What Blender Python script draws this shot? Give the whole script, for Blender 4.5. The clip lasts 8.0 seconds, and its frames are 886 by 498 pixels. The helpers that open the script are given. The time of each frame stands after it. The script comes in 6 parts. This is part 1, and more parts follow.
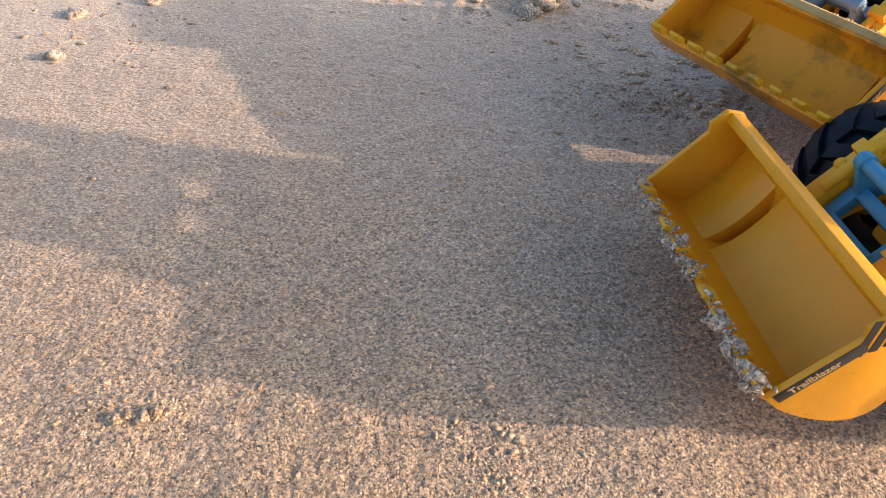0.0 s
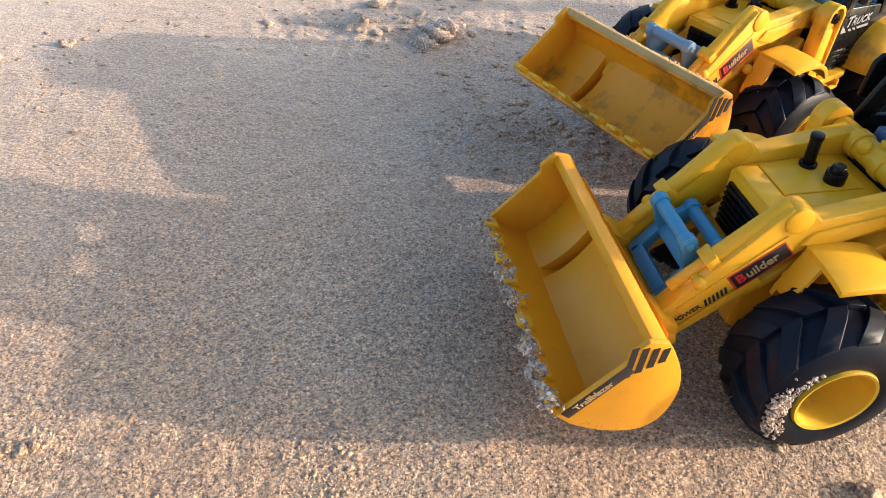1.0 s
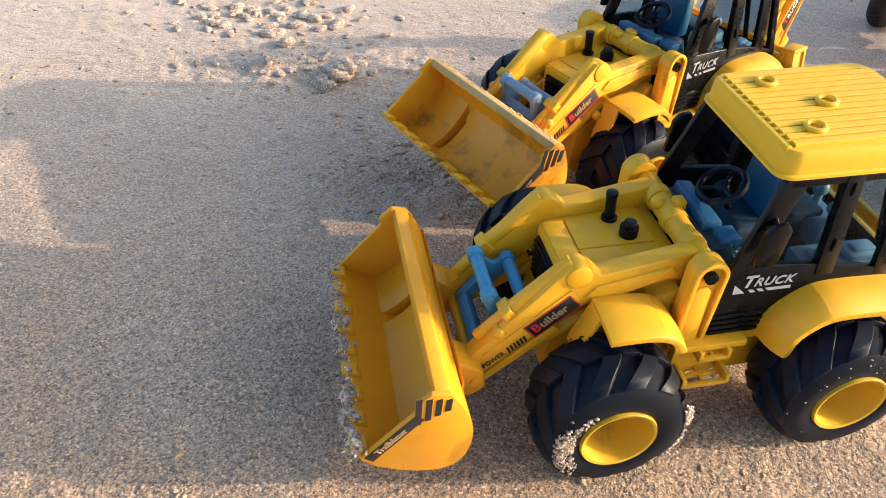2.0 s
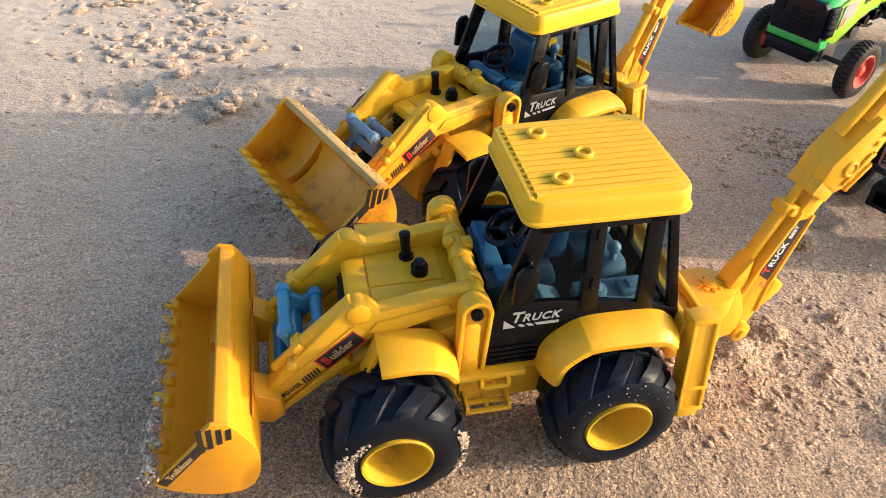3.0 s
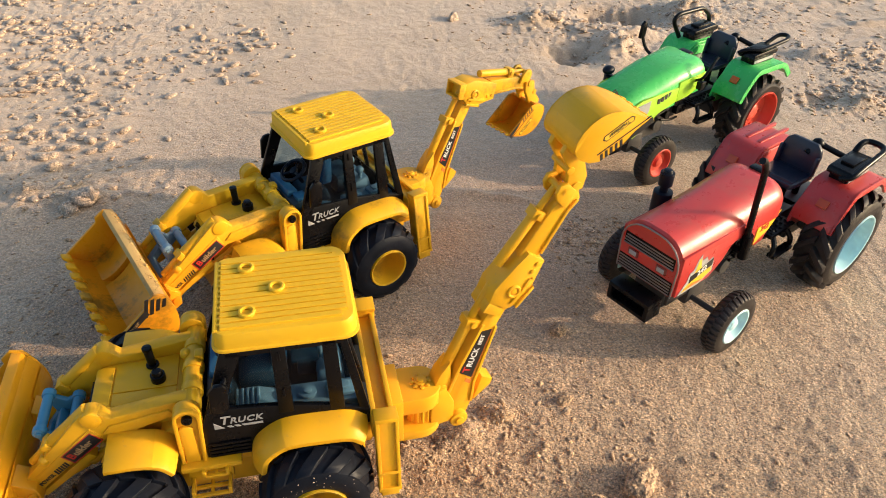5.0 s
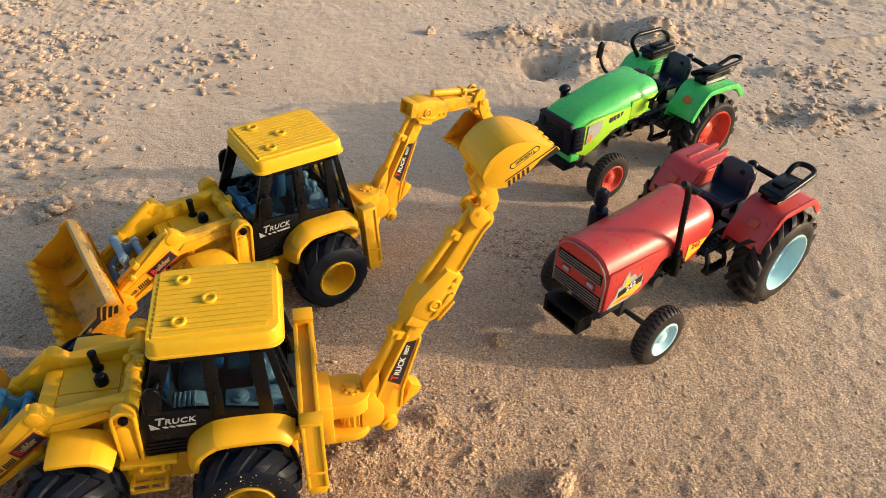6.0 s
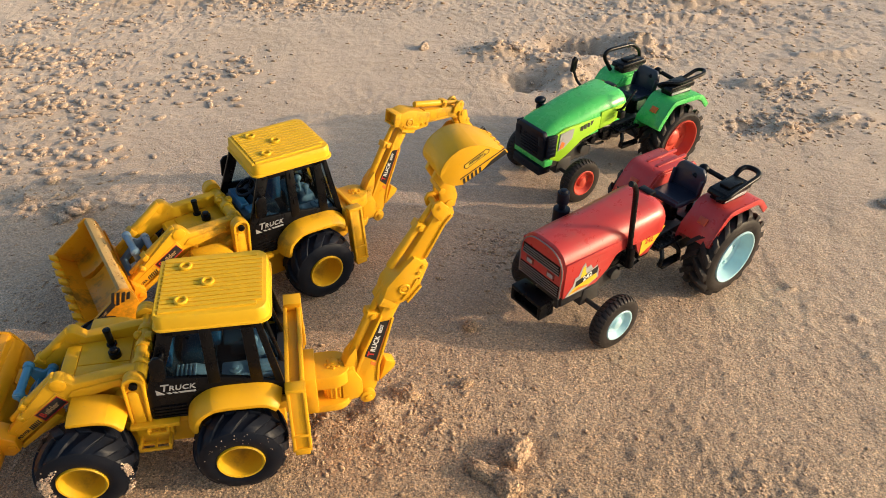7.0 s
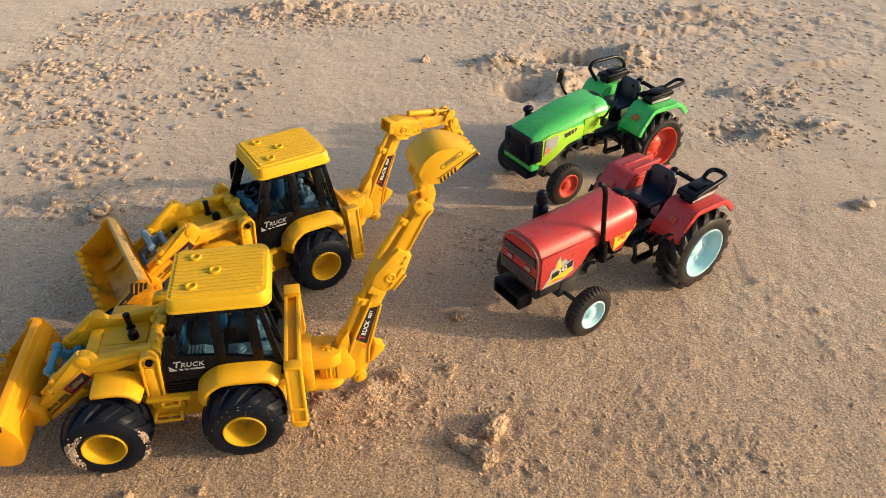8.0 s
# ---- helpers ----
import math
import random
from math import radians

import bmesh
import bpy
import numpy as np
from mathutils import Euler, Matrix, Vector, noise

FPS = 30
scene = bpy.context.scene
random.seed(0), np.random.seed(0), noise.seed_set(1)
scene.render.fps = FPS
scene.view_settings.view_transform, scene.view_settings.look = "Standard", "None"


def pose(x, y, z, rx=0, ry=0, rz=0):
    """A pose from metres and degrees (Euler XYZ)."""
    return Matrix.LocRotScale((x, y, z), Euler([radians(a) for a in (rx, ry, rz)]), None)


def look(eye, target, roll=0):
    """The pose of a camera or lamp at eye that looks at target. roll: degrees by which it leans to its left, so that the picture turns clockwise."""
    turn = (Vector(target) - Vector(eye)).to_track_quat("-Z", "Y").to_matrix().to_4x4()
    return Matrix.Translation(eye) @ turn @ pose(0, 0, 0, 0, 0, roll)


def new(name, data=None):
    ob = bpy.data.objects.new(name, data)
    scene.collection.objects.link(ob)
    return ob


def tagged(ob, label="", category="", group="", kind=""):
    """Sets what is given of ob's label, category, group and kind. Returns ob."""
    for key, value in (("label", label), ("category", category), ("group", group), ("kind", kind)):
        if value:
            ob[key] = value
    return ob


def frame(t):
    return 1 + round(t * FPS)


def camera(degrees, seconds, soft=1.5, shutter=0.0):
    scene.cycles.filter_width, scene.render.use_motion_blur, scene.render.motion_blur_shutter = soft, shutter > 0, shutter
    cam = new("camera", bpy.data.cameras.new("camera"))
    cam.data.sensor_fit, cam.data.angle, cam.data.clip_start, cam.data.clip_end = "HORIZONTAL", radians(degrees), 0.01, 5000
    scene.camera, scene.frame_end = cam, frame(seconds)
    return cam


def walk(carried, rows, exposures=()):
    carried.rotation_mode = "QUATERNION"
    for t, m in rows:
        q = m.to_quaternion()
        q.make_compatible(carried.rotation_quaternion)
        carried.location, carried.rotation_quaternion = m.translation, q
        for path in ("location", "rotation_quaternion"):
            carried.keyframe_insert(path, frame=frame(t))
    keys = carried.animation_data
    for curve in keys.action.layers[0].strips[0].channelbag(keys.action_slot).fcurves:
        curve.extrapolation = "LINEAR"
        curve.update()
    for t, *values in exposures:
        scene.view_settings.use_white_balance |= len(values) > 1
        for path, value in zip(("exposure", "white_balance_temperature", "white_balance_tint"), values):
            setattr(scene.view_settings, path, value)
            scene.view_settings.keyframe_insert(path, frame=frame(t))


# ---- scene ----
# The camera and its walk: seconds, eye, then yaw, pitch and lean in degrees.
cam = camera(62.1, 8.0, soft=0.95)
PATH = [
    (0, 0.00078, 0.00012, 0.17164, -1.525, -40.070, 2.482),
    (0.5, 0.02248, -0.00557, 0.18910, -2.504, -40.070, 2.164),
    (1, 0.04409, -0.01335, 0.20229, -3.627, -40.369, 1.931),
    (1.5, 0.06654, -0.01836, 0.21594, -3.836, -40.478, 1.384),
    (2, 0.10270, -0.02035, 0.23134, -4.270, -40.243, 1.072),
    (2.2, 0.11902, -0.02312, 0.23490, -4.446, -40.348, 0.867),
    (3.3, 0.18643, -0.03917, 0.26766, -6.210, -39.351, 2.077),
    (3.5, 0.19675, -0.04348, 0.27671, -6.125, -39.135, 1.906),
    (4, 0.22653, -0.05104, 0.29522, -5.741, -38.624, 1.509),
    (4.5, 0.26262, -0.05582, 0.31509, -6.410, -38.127, 1.621),
    (5, 0.28734, -0.06695, 0.33015, -6.649, -37.834, 1.928),
    (5.2, 0.29684, -0.06858, 0.33524, -6.757, -37.869, 2.155),
    (6.3, 0.33226, -0.09845, 0.35908, -5.668, -37.558, 2.195),
    (6.5, 0.33584, -0.11003, 0.36433, -5.428, -37.207, 1.919),
    (7, 0.34636, -0.13693, 0.37654, -4.789, -36.872, 1.599),
    (7.5, 0.35349, -0.16013, 0.38535, -4.146, -36.487, 1.239),
    (8, 0.36497, -0.18399, 0.39752, -3.186, -36.117, 0.594),
]
walk(cam, [(t, pose(x, y, z, 90 + pitch, 0, yaw) @ pose(0, 0, 0, 0, 0, lean)) for t, x, y, z, yaw, pitch, lean in PATH],
     exposures=[(0, 1.25, 5320, 9), (1.5, 1.44, 5180, 7), (3.5, 1.16, 5400, 5), (5, 0.91, 5740, 4), (6.5, 0.71, 5790, 4), (8, 0.68, 5800, 4)])


# ---- light: a low warm sun and a clear sky ----
SUN_ELEVATION, SUN_AZIMUTH = 15.5, -7.2  # degrees; azimuth from +x towards +y
world = bpy.data.worlds.new("sky")
scene.world = world
world.use_nodes = True
sky = world.node_tree.nodes.new("ShaderNodeTexSky")
sky.sky_type, sky.sun_disc = "NISHITA", False
sky.sun_elevation, sky.sun_rotation = radians(SUN_ELEVATION), radians(90 - SUN_AZIMUTH)
sky.altitude, sky.air_density, sky.dust_density, sky.ozone_density = 10, 1.0, 4.5, 0.3
back = world.node_tree.nodes["Background"]
back.inputs["Strength"].default_value = 0.136
world.node_tree.links.new(sky.outputs["Color"], back.inputs["Color"])
sun = new("sun", bpy.data.lights.new("sun", "SUN"))
sun.data.energy, sun.data.angle, sun.data.color = 2.42, radians(0.6), (1.0, 0.68, 0.42)
_a, _e = radians(SUN_AZIMUTH), radians(SUN_ELEVATION)
sun.matrix_world = look((3 * math.cos(_e) * math.cos(_a), 3 * math.cos(_e) * math.sin(_a), 3 * math.sin(_e)), (0, 0, 0))


# ---- materials ----
class Nodes:
    """A small wrapper to build a node material."""

    def __init__(self, name):
        self.mat = bpy.data.materials.new(name)
        self.mat.use_nodes = True
        self.tree = self.mat.node_tree
        self.bsdf = self.tree.nodes["Principled BSDF"]
        self.coord = self.tree.nodes.new("ShaderNodeTexCoord")

    def add(self, kind, **values):
        n = self.tree.nodes.new(kind)
        for k, v in values.items():
            n.inputs[k].default_value = v
        return n

    def link(self, a, b):
        self.tree.links.new(a, b)

    def noise(self, scale, detail=3.0, rough=0.6, vector=None):
        n = self.add("ShaderNodeTexNoise", Scale=scale, Detail=detail, Roughness=rough)
        self.link(vector or self.coord.outputs["Object"], n.inputs["Vector"])
        return n.outputs["Fac"]

    def cells(self, scale, feature="F1"):
        n = self.add("ShaderNodeTexVoronoi", Scale=scale)
        n.feature = feature
        self.link(self.coord.outputs["Object"], n.inputs["Vector"])
        return n

    def ramp(self, fac, stops):
        n = self.tree.nodes.new("ShaderNodeValToRGB")
        while len(n.color_ramp.elements) < len(stops):
            n.color_ramp.elements.new(0.5)
        for e, (p, c) in zip(n.color_ramp.elements, stops):
            e.position = p
            e.color = (*c, 1) if len(c) == 3 else c
        self.link(fac, n.inputs["Fac"])
        return n.outputs["Color"]

    def grey(self, fac, lo, hi, a=0.0, b=1.0):
        n = self.add("ShaderNodeMapRange")
        for i, v in enumerate((lo, hi, a, b)):
            n.inputs[i + 1].default_value = v
        self.link(fac, n.inputs[0])
        return n.outputs[0]

    def mix(self, fac, a, b, blend="MIX"):
        n = self.tree.nodes.new("ShaderNodeMix")
        n.data_type, n.blend_type = "RGBA", blend
        for socket, v in ((n.inputs[0], fac), (n.inputs[6], a), (n.inputs[7], b)):
            if isinstance(v, (int, float)):
                socket.default_value = v
            elif isinstance(v, tuple):
                socket.default_value = (*v, 1)
            else:
                self.link(v, socket)
        return n.outputs[2]

    def bump(self, height, distance, strength=1.0, normal=None):
        n = self.add("ShaderNodeBump", Strength=strength, Distance=distance)
        self.link(height, n.inputs["Height"])
        if normal:
            self.link(normal, n.inputs["Normal"])
        return n.outputs["Normal"]

    def done(self, color=None, rough=None, normal=None, **values):
        for key, v in (("Base Color", color), ("Roughness", rough), ("Normal", normal)):
            if v is None:
                continue
            if isinstance(v, (int, float)):
                self.bsdf.inputs[key].default_value = v
            elif isinstance(v, tuple):
                self.bsdf.inputs[key].default_value = (*v, 1)
            else:
                self.link(v, self.bsdf.inputs[key])
        for k, v in values.items():
            self.bsdf.inputs[k.replace("_", " ")].default_value = v
        return self.mat


def plastic(name, color, rough=0.4, dirt=0.35, dirt_color=(0.20, 0.15, 0.10), wear=(0.05, 0.06, 0.03), smear=0.0):
    """Moulded toy plastic: slight cloudiness, dust in patches, faint scuffs."""
    n = Nodes(name)
    cloud = n.noise(60, 3)
    darker = tuple(c * 0.86 for c in color)
    c = n.mix(cloud, darker, color)
    dust = n.grey(n.noise(35, 5, 0.7), 0.50, 0.78, 0, dirt)
    c = n.mix(dust, c, dirt_color)
    spots = n.grey(n.noise(420, 2, 0.5), 0.66, 0.74, 0, dirt * 0.9)
    c = n.mix(spots, c, dirt_color)
    if smear:
        stain = n.grey(n.noise(38, 5, 0.68), 0.62 - 0.12 * smear, 0.72 - 0.06 * smear, 0, smear)
        c = n.mix(stain, c, wear)
    r = n.grey(n.noise(90, 4, 0.7), 0.3, 0.7, rough - 0.06, rough + 0.14)
    b = n.bump(n.noise(900, 2), 0.00004, 0.5)
    return n.done(c, r, b)


YELLOW = plastic("yellow_plastic", (0.80, 0.412, 0.005), 0.36, 0.22, (0.42, 0.27, 0.09), (0.13, 0.12, 0.02), 0.16)
# Body yellow pushed to orange: light bounced inside the bucket put into the colour.
BOUNCE_YELLOW = plastic("bounce_yellow_plastic", (0.82, 0.352, 0.002), 0.32, 0.24, (0.40, 0.21, 0.06), (0.20, 0.11, 0.02), 0.16)
RIM_YELLOW = plastic("rim_yellow_plastic", (0.66, 0.39, 0.006), 0.40, 0.34, (0.22, 0.15, 0.05), (0.10, 0.09, 0.02), 0.45)
YELLOW_STAINED = plastic("stained_yellow_plastic", (0.79, 0.412, 0.005), 0.40, 0.28, (0.34, 0.22, 0.07), (0.07, 0.075, 0.025), 0.6)
# Stained, worn yellow; its orange cast is bucket bounce light put into the colour.
WORN_BOUNCE_YELLOW = plastic("worn_bounce_yellow_plastic", (0.84, 0.345, 0.003), 0.30, 0.24, (0.42, 0.19, 0.05), (0.07, 0.065, 0.018), 0.72)
ROOF_YELLOW = plastic("roof_yellow_plastic", (0.81, 0.470, 0.009), 0.42, 0.16, (0.5, 0.34, 0.12))
BLACK = plastic("black_plastic", (0.003, 0.003, 0.004), 0.26, 0.06, (0.05, 0.042, 0.035))
NAVY = plastic("navy_black_plastic", (0.004, 0.006, 0.014), 0.30, 0.07, (0.05, 0.045, 0.04))
BLUE = plastic("steel_blue_plastic", (0.07, 0.25, 0.40), 0.36, 0.16, (0.2, 0.2, 0.2))
BLUE_GREY = plastic("grey_blue_plastic", (0.17, 0.27, 0.36), 0.40, 0.2, (0.2, 0.2, 0.2))
SCRAPED = plastic("scraped_plastic", (0.55, 0.36, 0.12), 0.7, 0.7, (0.42, 0.22, 0.05), (0.30, 0.17, 0.05), 0.6)
DASH = plastic("deep_blue_plastic", (0.026, 0.105, 0.21), 0.38, 0.12, (0.1, 0.1, 0.1))
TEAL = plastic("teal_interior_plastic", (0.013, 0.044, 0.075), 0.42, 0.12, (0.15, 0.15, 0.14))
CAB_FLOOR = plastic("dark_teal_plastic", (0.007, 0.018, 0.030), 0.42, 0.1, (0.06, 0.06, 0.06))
TAN_INK = plastic("tan_ink", (0.42, 0.27, 0.12), 0.45, 0.12)
PALE = plastic("pale_grey_blue_plastic", (0.26, 0.37, 0.44), 0.36, 0.15, (0.2, 0.2, 0.2))
RED = plastic("red_plastic", (0.51, 0.043, 0.036), 0.29, 0.44, (0.34, 0.13, 0.09), (0.46, 0.17, 0.13), 0.30)
RED_RIM = plastic("orange_red_plastic", (0.58, 0.06, 0.030), 0.40, 0.22, (0.34, 0.16, 0.11))
GREEN = plastic("green_plastic", (0.105, 0.57, 0.120), 0.22, 0.15, (0.25, 0.3, 0.12))
LIME = plastic("lime_green_plastic", (0.38, 0.68, 0.02), 0.34, 0.15, (0.3, 0.3, 0.12))
CYAN_RIM = plastic("pale_cyan_plastic", (0.48, 0.72, 0.78), 0.40, 0.2, (0.45, 0.38, 0.3))
DARK_GREY = plastic("dark_grey_plastic", (0.035, 0.034, 0.034), 0.45, 0.25, (0.14, 0.11, 0.09))
ORANGE = plastic("orange_lens_plastic", (0.70, 0.14, 0.01), 0.30, 0.1)
DULL_LENS = plastic("dull_red_lens_plastic", (0.50, 0.075, 0.02), 0.34, 0.3)
SEAT = plastic("navy_seat_plastic", (0.010, 0.015, 0.034), 0.36, 0.10, (0.05, 0.05, 0.05))
GREY_INK = plastic("grey_ink", (0.34, 0.34, 0.34), 0.45, 0.12)
WHITE_INK = plastic("white_ink", (0.72, 0.72, 0.70), 0.45, 0.12)
BLACK_INK = plastic("black_sticker", (0.016, 0.014, 0.014), 0.40, 0.12, (0.1, 0.08, 0.06))
RED_INK = plastic("red_ink", (0.55, 0.03, 0.02), 0.42, 0.1)
ORANGE_INK = plastic("orange_ink", (0.75, 0.20, 0.03), 0.42, 0.1)
YELLOW_INK = plastic("yellow_ink", (0.80, 0.52, 0.02), 0.42, 0.12)
SILVER_INK = plastic("silver_foil", (0.40, 0.40, 0.39), 0.30, 0.45, (0.10, 0.09, 0.08), (0.08, 0.07, 0.06), 0.6)
LAMP = plastic("dim_lamp_plastic", (0.20, 0.035, 0.03), 0.25, 0.2)
CHROME = plastic("chrome_strip", (0.30, 0.28, 0.28), 0.35, 0.2)
for _paint in (YELLOW, ROOF_YELLOW, BOUNCE_YELLOW, YELLOW_STAINED, WORN_BOUNCE_YELLOW, RIM_YELLOW):
    _paint.node_tree.nodes["Principled BSDF"].inputs["Specular IOR Level"].default_value = 0.30
for _dark in (BLACK, NAVY):
    _dark.node_tree.nodes["Principled BSDF"].inputs["Specular IOR Level"].default_value = 0.20
CHROME.node_tree.nodes["Principled BSDF"].inputs["Metallic"].default_value = 0.7


def rubber(name, color, dusty=0.10):
    n = Nodes(name)
    dust = n.grey(n.noise(70, 5, 0.7), 0.56 - dusty * 0.5, 0.82, 0, dusty)
    c = n.mix(dust, color, (0.10, 0.08, 0.07))
    specks = n.cells(700)
    some = n.grey(n.noise(110, 3), 0.58, 0.70, 0, 0.18)
    spot = n.grey(specks.outputs["Distance"], 0.10, 0.16, 1.0, 0.0)
    grit = n.add("ShaderNodeMath")
    grit.operation = "MULTIPLY"
    n.link(some, grit.inputs[0])
    n.link(spot, grit.inputs[1])
    c = n.mix(grit.outputs[0], c, (0.45, 0.34, 0.25))
    return n.done(c, n.grey(n.noise(150, 4), 0.3, 0.7, 0.36, 0.55), n.bump(n.noise(1200, 3), 0.00006, 0.6), Specular_IOR_Level=0.16)


TYRE = rubber("black_rubber", (0.006, 0.008, 0.014))
DUSTY_TYRE = rubber("dusty_black_rubber", (0.012, 0.011, 0.011), 0.5)


def window_plastic():
    """Thin clear plastic: mostly see-through, with a faint gloss."""
    n = Nodes("clear_window_plastic")
    clear = n.add("ShaderNodeBsdfTransparent", Color=(0.57, 0.68, 0.75, 1))
    gloss = n.add("ShaderNodeBsdfGlossy", Roughness=0.06)
    blend = n.tree.nodes.new("ShaderNodeMixShader")
    blend.inputs[0].default_value = 0.012
    n.link(clear.outputs[0], blend.inputs[1])
    n.link(gloss.outputs[0], blend.inputs[2])
    n.link(blend.outputs[0], n.tree.nodes["Material Output"].inputs["Surface"])
    return n.mat


GLASS = window_plastic()


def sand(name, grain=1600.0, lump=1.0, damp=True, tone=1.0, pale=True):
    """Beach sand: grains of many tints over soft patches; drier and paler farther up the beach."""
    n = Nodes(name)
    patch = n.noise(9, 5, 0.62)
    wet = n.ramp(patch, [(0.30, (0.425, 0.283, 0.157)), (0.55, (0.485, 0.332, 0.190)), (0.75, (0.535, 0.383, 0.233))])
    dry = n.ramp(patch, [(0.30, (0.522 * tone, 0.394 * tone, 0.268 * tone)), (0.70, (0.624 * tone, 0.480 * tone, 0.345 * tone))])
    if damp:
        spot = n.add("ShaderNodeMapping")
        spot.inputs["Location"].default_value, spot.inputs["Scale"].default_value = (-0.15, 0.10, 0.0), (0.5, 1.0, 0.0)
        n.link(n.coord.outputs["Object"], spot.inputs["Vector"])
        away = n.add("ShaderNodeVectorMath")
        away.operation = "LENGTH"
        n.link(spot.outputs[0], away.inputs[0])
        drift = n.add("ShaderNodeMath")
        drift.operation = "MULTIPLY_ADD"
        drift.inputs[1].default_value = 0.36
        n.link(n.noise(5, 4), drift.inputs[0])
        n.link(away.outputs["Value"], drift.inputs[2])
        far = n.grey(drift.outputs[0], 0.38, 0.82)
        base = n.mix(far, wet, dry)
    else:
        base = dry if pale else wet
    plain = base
    fine = n.noise(95, 5, 0.72)
    base = n.mix(n.grey(fine, 0.34, 0.58), n.mix(0.45, base, (0.72, 0.68, 0.65), "MULTIPLY"), base)
    clump = n.noise(270, 4, 0.7)
    base = n.mix(n.grey(clump, 0.36, 0.54), n.mix(0.40, base, (0.70, 0.66, 0.63), "MULTIPLY"), base)
    cells = n.cells(grain)
    tint = n.add("ShaderNodeSeparateColor")
    n.link(cells.outputs["Color"], tint.inputs[0])
    shade = n.ramp(tint.outputs[0], [(0.0, (0.16, 0.14, 0.14)), (0.16, (0.52, 0.50, 0.49)), (0.45, (0.95, 0.93, 0.92)), (0.80, (1.18, 1.15, 1.12)), (1.0, (1.9, 1.85, 1.78))])
    c = n.mix(0.85, base, shade, "MULTIPLY")
    hue = n.ramp(tint.outputs[1], [(0.0, (1.10, 0.99, 0.86)), (0.3, (1.0, 1.0, 1.0)), (0.7, (1.0, 1.0, 1.0)), (1.0, (0.92, 0.97, 1.05))])
    c = n.mix(1.0, c, hue, "MULTIPLY")
    speck = n.noise(620, 3, 0.7)
    c = n.mix(1.0, c, n.ramp(speck, [(0.34, (0.42, 0.40, 0.385)), (0.48, (1.0, 1.0, 1.0)), (0.60, (1.16, 1.15, 1.14)), (0.74, (1.48, 1.46, 1.42))]), "MULTIPLY")
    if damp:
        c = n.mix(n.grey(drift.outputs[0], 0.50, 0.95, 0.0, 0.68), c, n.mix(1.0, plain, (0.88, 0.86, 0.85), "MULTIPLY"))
    b = n.bump(n.noise(120, 6, 0.74), 0.0014 * lump, 0.75)
    relief = n.grey(n.noise(400, 3, 0.6), 0.38, 0.62)
    if damp:
        relief = n.mix(n.grey(drift.outputs[0], 0.45, 0.85, 0.0, 0.72), relief, (0.5, 0.5, 0.5))
    b = n.bump(relief, 0.0006 * lump, 1.0, b)
    b = n.bump(n.noise(1000, 3, 0.7), 0.0006 * lump, 0.8, b)
    b = n.bump(n.grey(cells.outputs["Distance"], 0.0, 0.75, 1.0, 0.0), 0.0004, 0.4, b)
    return n.done(c, 0.62, b, Specular_IOR_Level=0.5, Sheen_Weight=0.3, Sheen_Roughness=0.4)


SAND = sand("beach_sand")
CLOD_SAND = sand("sand_clod", 1050.0, 0.22, False, 0.90)
CLOD_DAMP = sand("damp_sand_clod", 1300.0, 0.4, False, 1.0, False)


# ---- tools for meshes; lengths in millimetres, joined parts in metres ----
def merge(bm, piece, m=None):
    if m is not None:
        piece.transform(m)
    me = bpy.data.meshes.new("piece")
    piece.to_mesh(me)
    piece.free()
    bm.from_mesh(me)
    bpy.data.meshes.remove(me)
    return bm


def rounded(piece, width, segments=2, angle=25):
    if width > 0:
        edges = [e for e in piece.edges if len(e.link_faces) == 2 and e.calc_face_angle(0) > radians(angle)]
        bmesh.ops.bevel(piece, geom=edges, offset=width * 0.75, offset_type="OFFSET", segments=segments, profile=0.5, affect="EDGES", clamp_overlap=True)
    return piece


def box(bm, a, b, bevel=0.5, m=None):
    piece = bmesh.new()
    bmesh.ops.create_cube(piece, size=1.0)
    for v in piece.verts:
        v.co = Vector([(a[i] + b[i]) / 2 + v.co[i] * (b[i] - a[i]) for i in range(3)])
    return merge(bm, rounded(piece, bevel), m)


def prism(bm, points, lo, hi, bevel=0.5, m=None, axis="y"):
    """A polygon of (x, z) points drawn out along y (or (x, y) points along z, (y, z) points along x)."""
    piece = bmesh.new()
    place = {"y": lambda p, h: (p[0], h, p[1]), "z": lambda p, h: (p[0], p[1], h), "x": lambda p, h: (h, p[0], p[1])}[axis]
    low = [piece.verts.new(place(p, lo)) for p in points]
    high = [piece.verts.new(place(p, hi)) for p in points]
    piece.faces.new(low)
    piece.faces.new(high[::-1])
    for i in range(len(points)):
        j = (i + 1) % len(points)
        piece.faces.new((low[i], high[i], high[j], low[j]))
    bmesh.ops.recalc_face_normals(piece, faces=piece.faces[:])
    return merge(bm, rounded(piece, bevel), m)


def rod(bm, p, q, r, r2=None, seg=18, bevel=0.3, m=None):
    p, q = Vector(p), Vector(q)
    piece = bmesh.new()
    bmesh.ops.create_cone(piece, cap_ends=True, segments=seg, radius1=r, radius2=r if r2 is None else r2, depth=(q - p).length)
    rounded(piece, bevel, 2, 50)
    piece.transform(Matrix.Translation((p + q) / 2) @ (q - p).to_track_quat("Z", "Y").to_matrix().to_4x4())
    return merge(bm, piece, m)


def ball(bm, c, r, scale=(1, 1, 1), m=None):
    piece = bmesh.new()
    bmesh.ops.create_uvsphere(piece, u_segments=16, v_segments=10, radius=r)
    piece.transform(Matrix.Translation(c) @ Matrix.Diagonal((*scale, 1)))
    return merge(bm, piece, m)


